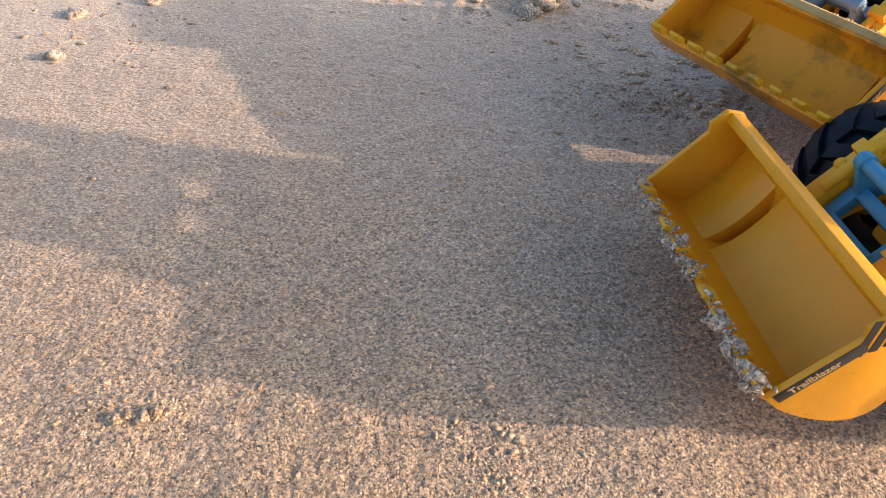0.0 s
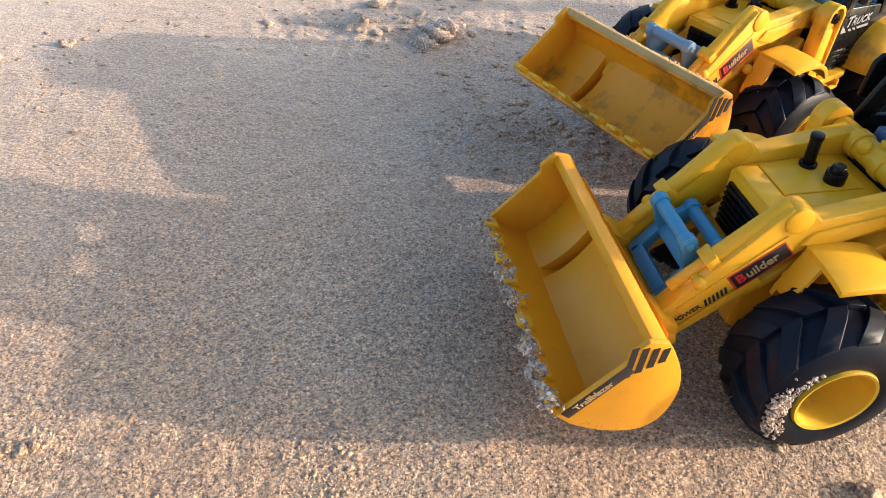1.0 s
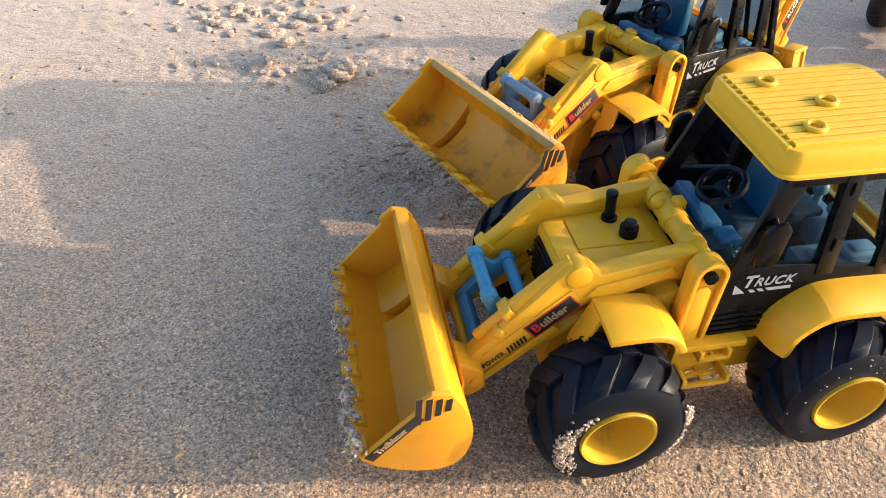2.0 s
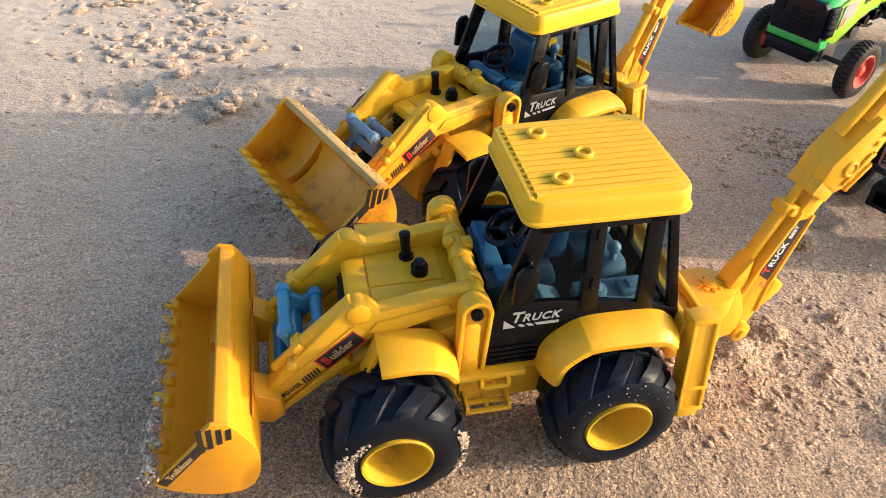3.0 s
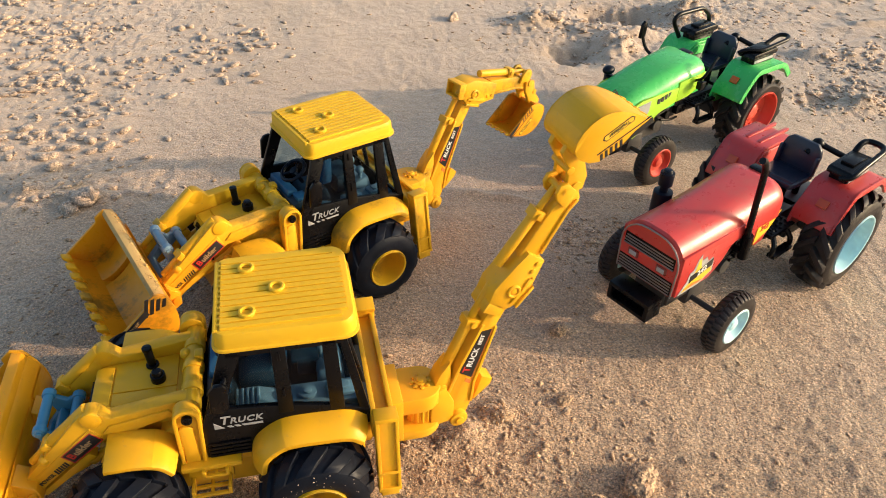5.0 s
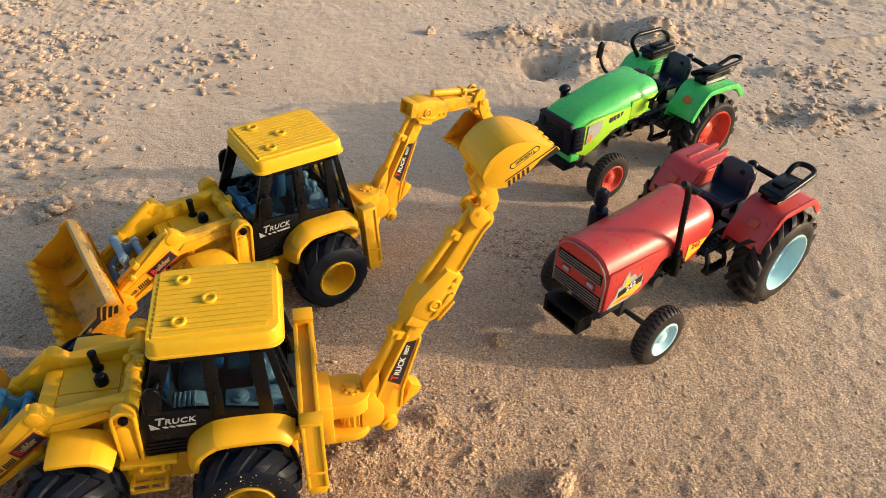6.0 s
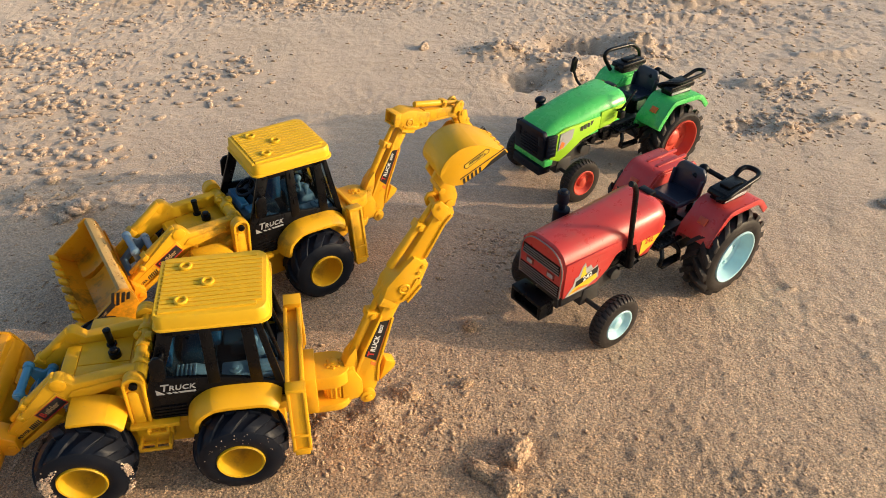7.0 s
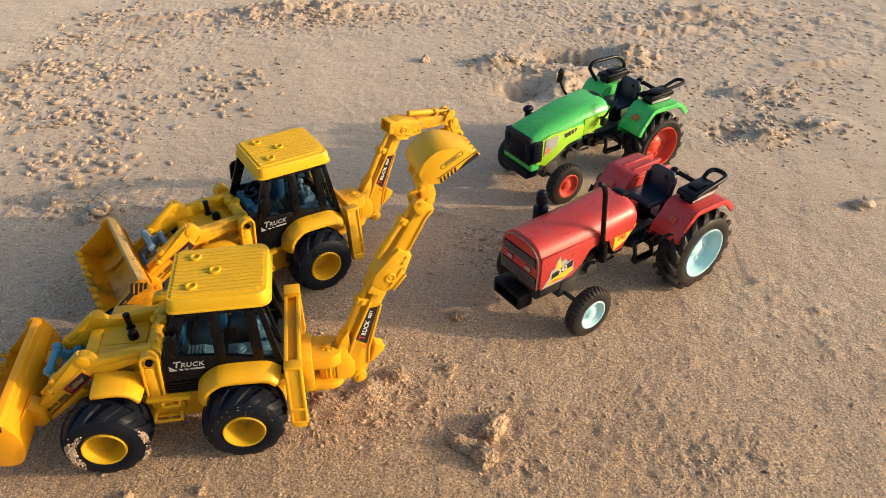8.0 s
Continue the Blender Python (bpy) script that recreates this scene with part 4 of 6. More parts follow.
    if not sandy:
        bm = bmesh.new()
        prism(bm, shell([(-126.3, 50.2), (-125.2, 52.55), (-122.6, 52.3), (-119.9, 51.4)], 0.35), -47.2, 47.2, 0.1, turn)
        for _ in range(70):
            x, y = -122.5 + 1.3 * chips.randn(), -46 + 92 * chips.rand()
            box(bm, (-0.7, -0.9, -0.35), (0.7, 0.9, 0.3), 0.2, turn @ Matrix.Translation((max(-125, min(-120.5, x)), y, 52.2)) @ Matrix.Rotation(chips.rand() * 3, 4, "Z") @ Matrix.Rotation(chips.rand() * 0.8, 4, "X"))
        part("scraped_lip", bm, SCRAPED, bucket, "pale scraped and sandy upper lip")
    for k in range(9):
        y = -43 + 86 * k / 8
        bm = bmesh.new()
        prism(bm, [(-152.6, 26.6), (-152.2, 28.0), (-147, 26.0), (-145.5, 22.8), (-148.5, 23.0)], y - 2.7, y + 2.7, 0.5, turn)
        part("tooth", bm, paint, bucket)
    # black sticker and stripes on the near cheek
    slope, across = Vector((19, 0, 20.4)).normalized(), Vector((-20.4, 0, 19)).normalized()
    for s in (-1, 1):
        along = slope if s < 0 else -slope
        face = turn @ plane_at(Vector((-139.4, s * 48.7, 34.6)), along, across)
        bm = bmesh.new()
        box(bm, (-12.5, -3.4, -0.1), (12.5, 0.3, 0.14), 0.04, face)
        part("sticker", bm, BLACK_INK, bucket, "black sticker with the word Trailblazer")
        lettering("lettering", "Trailblazer", 3.3, TAN_INK, bucket, face @ Matrix.Translation((-1.5 if s < 0 else 1.5, -1.5, 0.2)))
        if s > 0:
            continue
        face = turn @ plane_at(Vector((-125.0, s * 48.7, 45.5)), (1, 0, 0), (0, 0, 1))
        bm = bmesh.new()
        for k in range(4):
            prism(bm, [(-6.6 + 3.2 * k, -6.6 + 1.7 * k), (-4.6 + 3.2 * k, -6.2 + 1.7 * k), (-4.0 + 3.2 * k, 6.0 - 0.5 * k), (-6.0 + 3.2 * k, 5.6 - 0.5 * k)], -0.1, 0.13, 0, face, "z")
        part("stripe", bm, BLACK_INK, bucket)

    # the cab
    def leaned(bm):
        for v in bm.verts:
            if v.co.z > 62:
                v.co.y *= 1 - (v.co.z - 62) / 43 * 0.13
        return bm

    bm = bmesh.new()
    for s in (-1, 1):
        lo, hi = sorted((s * 28.6, s * 31.2))
        prism(bm, [(-27, 42), (-27, 63), (-17, 73), (8, 70.5), (14, 69.5), (31, 66), (49, 60), (48, 52), (38, 55), (10, 55), (1, 51), (-4, 42)], lo, hi, 0.6)
        prism(bm, [(-27, 61), (-16, 72), (-4.6, 103), (-6, 103.9), (-13, 103.9)], lo, hi, 0.6)
        prism(bm, [(7.6, 66), (14.4, 66), (14, 103.9), (8, 103.9)], lo - 0.5, hi + 0.5, 0.6)
        prism(bm, [(30.6, 63), (37.4, 62), (36, 104), (29.6, 104)], lo, hi, 0.6)
        prism(bm, [(44.5, 58), (49, 58), (40.5, 104), (37, 104)], lo, hi, 0.6)
        prism(bm, [(-11, 101.2), (39.5, 101.2), (39.5, 103.9), (-11, 103.9)], lo, hi, 0.5)
        for k in range(4):
            box(bm, (-25.6, min(s * 30, s * 32), 43.4 + 2.5 * k), (-6.5, max(s * 30, s * 32), 44.9 + 2.5 * k), 0.3)
        for z in (76, 97):
            prism(bm, [(10.2, z), (11.6, z), (11.4, z + 4.4), (10.6, z + 4.4)], *sorted((s * 31.2, s * 32.6)), 0.2)
    box(bm, (-11.5, -27, 102), (-8.5, 27, 106), 0.5)
    box(bm, (36, -27, 101.5), (39.5, 27, 106), 0.5)
    prism(bm, [(-28, 43), (-28, 62), (-24, 63), (-24, 43)], -28.6, 28.6, 0.4)
    prism(bm, [(45, 47), (45, 62), (50, 58), (50, 47)], -28.6, 28.6, 0.4)
    for y in (-13, 13):
        rod(bm, (48, y, 57), (38.5, y * 0.85, 104), 1.4)
    cab = part("cab_frame", leaned(bm), BLACK, body, "glossy black cab frame")
    for s in (-1, 1):
        for outline in ([(-16.6, 72), (8.2, 70), (8.4, 102), (-5, 102)], [(13.8, 69), (31, 65.5), (30, 102), (13.8, 102)], [(36.6, 64), (45, 61), (38, 102), (35.6, 102)]):
            bm = bmesh.new()
            prism(bm, outline, *sorted((s * 29.4, s * 30.0)), 0)
            part("window_pane", leaned(bm), GLASS, cab, "clear bluish plastic pane")
    for s in (-1, 1):
        face = plane_at((-9.5, s * 31.25, 66.2), (1, 0, 0) if s < 0 else (-1, 0, 0), (0, 0, 1))
        lettering("lettering", "T", 7.2, GREY_INK, cab, face @ Matrix.Translation((-7.2, 0.3, 0)), shear=0.25)
        lettering("lettering", "RUCK", 5.0, GREY_INK, cab, face @ Matrix.Translation((2.4, -0.2, 0)), shear=0.25, spacing=1.12)
        bm = bmesh.new()
        prism(bm, [(-11.6, -4.4), (-11.6, -0.4), (-7.2, -4.4)], -0.1, 0.15, 0, face, "z")
        prism(bm, [(-5.0, -4.4), (-6.2, -3.2), (-4.4, -3.2), (-3.2, -4.4)], -0.1, 0.15, 0, face, "z")
        prism(bm, [(-1.8, -4.4), (-3.0, -3.2), (-1.2, -3.2), (0, -4.4)], -0.1, 0.15, 0, face, "z")
        prism(bm, [(1.4, -4.4), (0.2, -3.2), (9.6, -3.2), (9.6, -4.4)], -0.1, 0.15, 0, face, "z")
        part("arrow_mark", bm, GREY_INK, cab)
        bm = bmesh.new()
        prism(bm, [(-20.5, 77), (-14.5, 76), (-12.2, 79), (-11.2, 91), (-13, 93.5), (-17, 93), (-19.5, 90)], *sorted((s * 33.2, s * 35.6)), 0.9)
        rod(bm, (-13.0, s * 28, 90), (-14.5, s * 34.5, 87), 1.3)
        part("side_mirror", bm, BLACK, cab)

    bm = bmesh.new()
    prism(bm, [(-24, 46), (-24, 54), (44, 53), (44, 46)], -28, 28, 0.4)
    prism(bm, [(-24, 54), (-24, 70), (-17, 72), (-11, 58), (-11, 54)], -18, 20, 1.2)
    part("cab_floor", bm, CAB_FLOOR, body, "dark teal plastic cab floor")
    bm = bmesh.new()
    prism(bm, [(-14, 53.5), (-13, 60), (-2, 60.5), (7, 57), (9, 53.5)], -20, -7, 1.4)
    for k in range(5):
        box(bm, (-12 + 2.4 * k, -19, 57), (-10.8 + 2.4 * k, -9, 62.2), 0.3)
    part("air_grille", bm, PALE, body, "pale grey-blue ribbed air grille")
    bm = bmesh.new()
    prism(bm, [(-23, 70.5), (-22, 75), (-16, 74), (-14, 66), (-18, 68)], -8, 18, 1.0)
    box(bm, (-20, -17, 68), (-13, -9, 73.5), 0.9)
    part("dashboard", bm, DASH, body, "deep blue dashboard")
    bm = bmesh.new()
    tilt = Matrix.Translation((-11.5, 5, 80)) @ Matrix.Rotation(radians(-28), 4, "Y")
    tube(bm, [(8.2 * math.cos(a), 8.2 * math.sin(a), 0) for a in [2 * math.pi * k / 28 for k in range(28)]], 1.25, 8, True, tilt)
    for k in range(3):
        a = k * 2.094 + 0.5
        rod(bm, (0, 0, -0.8), (8 * math.cos(a), 8 * math.sin(a), 0), 0.9, seg=8, m=tilt)
    rod(bm, (0, 0, -1.6), (0, 0, 0.6), 2.6, m=tilt)
    rod(bm, (0, 0, -12), (0, 0, -1), 1.4, m=tilt)
    part("steering_wheel", bm, NAVY, body, "navy black steering wheel")
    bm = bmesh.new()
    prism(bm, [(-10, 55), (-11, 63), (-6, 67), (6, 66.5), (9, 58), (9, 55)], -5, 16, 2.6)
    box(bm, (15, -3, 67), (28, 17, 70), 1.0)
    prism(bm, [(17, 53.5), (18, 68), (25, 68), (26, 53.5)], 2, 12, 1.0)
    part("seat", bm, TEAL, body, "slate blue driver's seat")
    bm = bmesh.new()
    prism(bm, [(5, 65), (7, 84), (11, 87), (14, 84), (13, 65)], 0, 19, 2.0)
    part("backrest", bm, DASH, body, "deep blue seat back")
    bm = bmesh.new()
    prism(bm, [(13, 53.5), (13, 60), (47, 59.5), (47, 53.5)], -23, -9, 1.2)
    box(bm, (30, -21, 59), (43, -12, 62.2), 1.4)
    box(bm, (33, -19, 61), (41, -14, 63.4), 0.8)
    rod(bm, (21, -16, 59.5), (21, -16, 61.4), 4.2)
    rod(bm, (21, -16, 60.5), (21, -16, 62.6), 2.0)
    rod(bm, (30, 4, 55), (29, 4, 74), 1.5)
    ball(bm, (29, 4, 75), 3.0)
    rod(bm, (33, -3, 55), (32, -3, 69), 1.5)
    ball(bm, (32, -3, 70), 2.8)
    prism(bm, [(26, 53.5), (27, 63), (37, 65), (40, 53.5)], -6, 14, 2.0)
    part("rear_console", bm, PALE, body, "pale grey-blue console with control levers")

    # roof with raised ribs and three rings
    bm = bmesh.new()
    rim_plan = []
    for cx, cy, r, start in ((39.5, -21.0, 7.0, -90), (39.5, 21.0, 7.0, 0), (-10.0, 21.8, 5.5, 90), (-10.0, -21.8, 5.5, 180)):
        rim_plan += [(cx + r * math.cos(radians(start + 15 * k)), cy + r * math.sin(radians(start + 15 * k))) for k in range(7)]
    piece = bmesh.new()
    levels = [(104.0, 0.985), (104.3, 1.012), (105.3, 1.012), (105.7, 0.980), (108.6, 0.976), (111.5, 0.970), (113.2, 0.944), (113.4, 0.90)]
    rings = [[piece.verts.new(((x - 15.5) * k + 15.5, y * k, z)) for x, y in rim_plan] for z, k in levels]
    for a, b in zip(rings, rings[1:]):
        for i in range(len(a)):
            j = (i + 1) % len(a)
            piece.faces.new((a[i], a[j], b[j], b[i]))
    piece.faces.new(rings[0][::-1])
    piece.faces.new(rings[-1])
    bmesh.ops.recalc_face_normals(piece, faces=piece.faces[:])
    merge(bm, piece)
    box(bm, (-14.2, -23.2, 110.5), (-12.3, 23.2, 113.9), 0.6)
    for k in range(12):
        y = -19.8 + 3.6 * k
        box(bm, (-13.0, y - 0.9, 111.6), (-10.2, y + 0.9, 113.9), 0.25)
        prism(bm, [(-15.0, 106.5), (-14.2, 111.5), (-13.6, 111.5), (-13.6, 106.5)], y - 0.6, y + 0.6, 0.15)
    roof = part("roof", bm, ROOF_YELLOW, body, "matt yellow ribbed cab roof")
    for k in range(13):
        bm = bmesh.new()
        y = -21.6 + 3.6 * k
        short = 3 if abs(y) > 20 else 0
        prism(bm, [(y - 1.45, 112.6), (y - 1.40, 114.3), (y - 1.25, 114.45), (y + 1.25, 114.45), (y + 1.40, 114.3), (y + 1.45, 112.6)], -11.2, 42.6 - short, 0, axis="x")
        part("rib", bm, ROOF_YELLOW, roof)
    for x, y in ((0, 15), (13, -0.6), (0, -15)):
        bm = bmesh.new()
        tube(bm, [(x + 2.9 * math.cos(a), y + 2.9 * math.sin(a), 114.9) for a in [2 * math.pi * k / 24 for k in range(24)]], 0.95, 8, True)
        part("raised_ring", bm, ROOF_YELLOW, roof)

    # rear beam, stabiliser legs and swing block
    bm = bmesh.new()
    box(bm, (48.5, -37, 46), (59.5, 37, 56), 0.8)
    box(bm, (48.5, -37, 55), (51.2, 37, 59), 0.6)
    box(bm, (57, -37, 55), (59.5, 37, 59), 0.6)
    box(bm, (50, -17, 22), (58, 17, 48), 0.8)
    box(bm, (50, -30, 36), (58, 30, 48), 0.8)
    part("rear_beam", bm, paint, body)
    for s in (-1, 1):
        bm = bmesh.new()
        lean = Matrix.Translation((0, s * 38, 60)) @ Matrix.Rotation(radians(9 * s), 4, "X")
        web = sorted((-s * 3.6, s * 3.7))
        wall = sorted((-s * 3.6, s * 4.8))
        box(bm, (50.5, web[0], -42), (59.0, web[1], 3), 0.5, lean)
        for x0, x1 in ((49.4, 51.2), (58.4, 60.2)):
            box(bm, (x0, wall[0], -42), (x1, wall[1], 3), 0.5, lean)
        for z0, z1 in ((0.8, 3.2), (-31.5, -29.8), (-42.2, -40.2)):
            box(bm, (49.2, wall[0] - 0.2, z0), (60.4, wall[1] + 0.2, z1), 0.45, lean)
        box(bm, (50.4, web[0], -46), (59.2, web[1], -41), 0.7, lean)
        part("stabiliser_leg", bm, paint, body)
    bm = bmesh.new()
    rounded_end = [(76 + 11.5 * math.cos(a), block_y + 11.5 * math.sin(a)) for a in [-math.pi / 2 + math.pi * k / 14 for k in range(15)]]
    plan = [(59, block_y - 11.5)] + rounded_end + [(59, block_y + 11.5)]
    prism(bm, plan, 37, 47.6, 1.0, axis="z")
    prism(bm, [(58, block_y - 13.5), (66, block_y - 13.5), (66, block_y + 13.5), (58, block_y + 13.5)], 20, 49.5, 1.0, axis="z")
    prism(bm, plan, 17, 23, 0.9, axis="z")
    rod(bm, (77, block_y, 22), (77, block_y, 38), 7.0)
    block = part("swing_block", bm, paint, body)
    for k in range(16):
        a = k * math.pi / 8
        bm = bmesh.new()
        rod(bm, (77 + 7 * math.cos(a), block_y + 7 * math.sin(a), 24), (77 + 7 * math.cos(a), block_y + 7 * math.sin(a), 36.5), 0.8, seg=8, bevel=0.2)
        part("gear_tooth", bm, paint, block)
    bm = bmesh.new()
    rod(bm, (77, block_y, 47), (77, block_y, 49.0), 3.3)
    rod(bm, (77, block_y, 48), (77, block_y, 49.8), 2.0)
    for k in range(8):
        a = k * math.pi / 4
        rod(bm, (77 + 4.3 * math.cos(a), block_y + 4.3 * math.sin(a), 47.2), (77 + 4.3 * math.cos(a), block_y + 4.3 * math.sin(a), 48.6), 1.15, seg=10)
    part("gear_cover", bm, paint, block)

    # digging arm in its own upright plane: u outwards, w across, z up
    arm_frame = Matrix.Translation((84, block_y, 0)) @ Matrix.Rotation(radians(swing), 4, "Z")
    bm = bmesh.new()
    prism(bm, [(-4, 20), (-4, 46), (4, 46), (9, 34), (9, 20)], -7, 7, 1.0, arm_frame)
    part("swing_bracket", bm, paint, block)
    foot = Vector((12, 0, 25))
    boom_m = arm_frame @ Matrix.Translation(foot) @ Matrix.Rotation(radians(-boom), 4, "Y")
    # along the boom: x from the foot pin (0) to the elbow pin (84)
    bm = bmesh.new()
    rod(bm, (-5.0, -8.0, -1.6), (-5.0, 8.0, -1.6), 5.0, bevel=0.8, m=boom_m)
    rod(bm, (-5.0, -9.2, -1.6), (-5.0, 9.2, -1.6), 2.3, m=boom_m)
    prism(bm, [(-7, -6), (4, -6.4), (20, -2.6), (58, -0.8), (80, -4), (84, 0), (80, 5.4), (58, 8.0), (30, 10.8), (10, 11), (0, 5)], -4.8, 4.8, 0.9, boom_m)
    prism(bm, [(6, -6.4), (20, -3.0), (57, -1.2), (57, 0.2), (20, -1.4), (6, -4.8)], -5.7, 5.7, 0.3, boom_m)
    prism(bm, [(9, 9.6), (30, 9.4), (58, 6.6), (58, 8.2), (30, 11.2), (9, 11.4)], -5.7, 5.7, 0.3, boom_m)
    prism(bm, [(5, -8), (16, -14.5), (20, -14.5), (22, -7)], -4, 4, 0.6, boom_m)
    boom_part = part("boom", bm, paint, block)
    bm = bmesh.new()
    rod(bm, (22, 0, 16.0), (58, 0, 12.6), 2.8, m=boom_m)
    rod(bm, (15, -5.2, 15.0), (15, 5.2, 15.0), 3.0, m=boom_m)
    prism(bm, [(8, 8), (11, 17), (16, 19.6), (24, 19.2), (33, 16.2), (24, 12.6), (16, 10)], -4.4, 4.4, 0.6, boom_m)
    box(bm, (54.5, -3.8, 7.0), (59.5, 3.8, 16.0), 0.8, boom_m)
    rod(bm, (57, -5.2, 12.0), (57, 5.2, 12.0), 1.8, m=boom_m)
    rod(bm, (58, 0, 12.4), (80, 0, 9), 2.0, m=boom_m)
    part("boom_cylinder", bm, paint, boom_part)
    for s in (-1, 1):
        face = boom_m @ plane_at((38, s * 4.9, 4.9), (1, 0, 0) if s < 0 else (-1, 0, 0), (0, 0, 1))
        bm = bmesh.new()
        prism(bm, [(-15, -4.4), (17, -3.8), (15, 3.2), (-11.5, 4.4)], -0.15, 0.15, 0, face, "z")
        part("sticker", bm, BLACK_INK, boom_part, "black sticker with the words Truck Best")
        lettering("lettering", "T", 6.0, RED_INK, boom_part, face @ Matrix.Translation((-10.0, 0.3, 0.2)), shear=0.15)
        lettering("lettering", "RUCK", 4.6, WHITE_INK, boom_part, face @ Matrix.Translation((-1.6, -0.1, 0.2)), shear=0.15, spacing=1.05)
        lettering("lettering", "BEST", 3.0, WHITE_INK, boom_part, face @ Matrix.Translation((10.2, -0.4, 0.2)), shear=0.1)
        bm = bmesh.new()
        prism(bm, [(-17.2, -5.2), (17, -4.5), (17, -3.9), (-15.2, -4.8)], -0.15, 0.14, 0, face, "z")
        prism(bm, [(-19.5, -5.2), (-17.0, -5.2), (-15.4, -1.6), (-17.9, -1.6)], -0.15, 0.14, 0, face, "z")
        part("stripe", bm, ORANGE_INK, boom_part)
    elbow = boom_m @ Matrix.Translation((80, 0, 0))
    stick_m = elbow @ Matrix.Rotation(radians(boom - stick), 4, "Y")
    # along the stick: x from the elbow pin (0) to its end (54)
    bm = bmesh.new()
    prism(bm, [(-11.5, -2), (-10, 8.8), (-2, 10.6), (13, 7.6), (21, 5.4), (20, -5.6), (4, -8.4), (-6, -7)], -7.0, 7.0, 0.5, stick_m)
    prism(bm, [(-8.5, -7.4), (5, -9.6), (6, -8.2), (-7.5, -5.9)], -8.0, 8.0, 0.4, stick_m)
    for side in (-1, 1):
        tube(bm, [(2.9 * math.cos(a), side * 7.2, 2.9 * math.sin(a)) for a in [2 * math.pi * k / 20 for k in range(20)]], 0.9, 8, True, stick_m)
        prism(bm, [(-7, -3.2), (9.5, -6.4), (10.2, -4.9), (-6.4, -1.8)], *sorted((side * 6.8, side * 8.0)), 0.3, stick_m)
    rod(bm, (0, -7.6, 0), (0, 7.6, 0), 1.7, m=stick_m)
    prism(bm, [(-4, -4.8), (9, -4.8), (9, -3.4), (-4, -3.4)], -7.9, 7.9, 0.3, stick_m)
    for x in (13, 17.5):
        rod(bm, (x, -7.8, -2.8), (x, 7.8, -2.8), 1.3, seg=10, m=stick_m)
    elbow_part = part("elbow_housing", bm, paint, block)
    bm = bmesh.new()
    for z0, z1 in ((-2.2, -0.9), (7.6, 8.9)):
        box(bm, (-15.5, -7.0, z0), (-9.5, 7.0, z1), 0.3, stick_m)
    for y0, y1 in ((-7.0, -5.7), (5.7, 7.0)):
        box(bm, (-15.4, y0, -1.2), (-9.5, y1, 7.9), 0.3, stick_m)
    part("end_frame", bm, paint, elbow_part)
    bm = bmesh.new()
    prism(bm, [(17, -3.4), (46, -1.6), (54, -3.8), (57.5, 0), (54, 5.4), (46, 6.8), (17, 7.4)], -4.4, 4.4, 0.8, stick_m)
    prism(bm, [(22, -3.4), (46, -2.0), (53, -3.4), (53, -1.8), (46, -0.6), (22, -1.8)], -5.4, 5.4, 0.3, stick_m)
    stick_part = part("stick", bm, paint, block)
    bm = bmesh.new()
    rod(bm, (8, 0, 12.2), (40, 0, 10.2), 2.6, m=stick_m)
    box(bm, (36, -3.4, 6.4), (41, 3.4, 13.4), 0.8, stick_m)
    rod(bm, (38.5, -4.6, 10.2), (38.5, 4.6, 10.2), 1.6, m=stick_m)
    rod(bm, (41, 0, 10.0), (54, 0, 9.2), 1.7, m=stick_m)
    rod(bm, (54.4, -6.6, 9.2), (54.4, 6.6, 9.2), 1.8, m=stick_m)
    for w in (-5.5, 5.5):
        prism(bm, [(47, 2), (49, 9), (52, 12), (56, 12.4), (58.5, 9.5), (57, 3)], w - 1.1, w + 1.1, 0.6, stick_m)
    part("stick_cylinder", bm, paint, stick_part)
    # the digging bucket, from the end of the stick
    end = stick_m @ Matrix.Translation((54, 0, 0)) @ Matrix.Rotation(radians(rear_curl), 4, "Y")
    back = end @ Matrix.Rotation(radians(58.7), 4, "Y") @ Matrix.Translation(bucket_at) @ Matrix.Diagonal((0.97, 0.77, 0.92, 1))
    arc = [tuple(p) for p in round_path([(3, 17), (-4, 23), (-3, 31), (5, 38), (15, 40), (25, 36), (36, 26)], 7, 4)]
    bm = bmesh.new()
    prism(bm, shell(arc, -1.7), -16.5, 16.5, 0.4, back)
    for lo, hi in mirrored(15.6, 17.2):
        prism(bm, [(36.6, 25.4)] + arc[::-1] + [(8, 15.5)], lo, hi, 0.4, back)
    rear_bucket = part("digging_bucket", bm, paint if sandy else WORN_BOUNCE_YELLOW, block, "small rounded yellow digging bucket")
    for w in (-6.5, 6.5):
        bm = bmesh.new()
        prism(bm, [(-5, 1), (3, -3), (6, 4), (5, 18), (-3, 26), (-6, 22), (-3, 12)], w - 1.9, w + 1.9, 0.8, back)
        part("ear", bm, paint, rear_bucket)
    for x, z, reach, r in ((0, 0.5, 9.4, 2.5), (-2.5, 11, 9.0, 2.0)):
        bm = bmesh.new()
        rod(bm, (x, -reach, z), (x, reach, z), r, m=back)
        part("pin", bm, paint, rear_bucket)
    for k in range(5):
        bm = bmesh.new()
        y = -13.5 + 6.75 * k
        prism(bm, [(35.4, 27.0), (34.5, 25.4), (37.4, 24.2), (37.9, 24.9)], y - 1.6, y + 1.6, 0.3, back)
        part("tooth", bm, paint, rear_bucket)
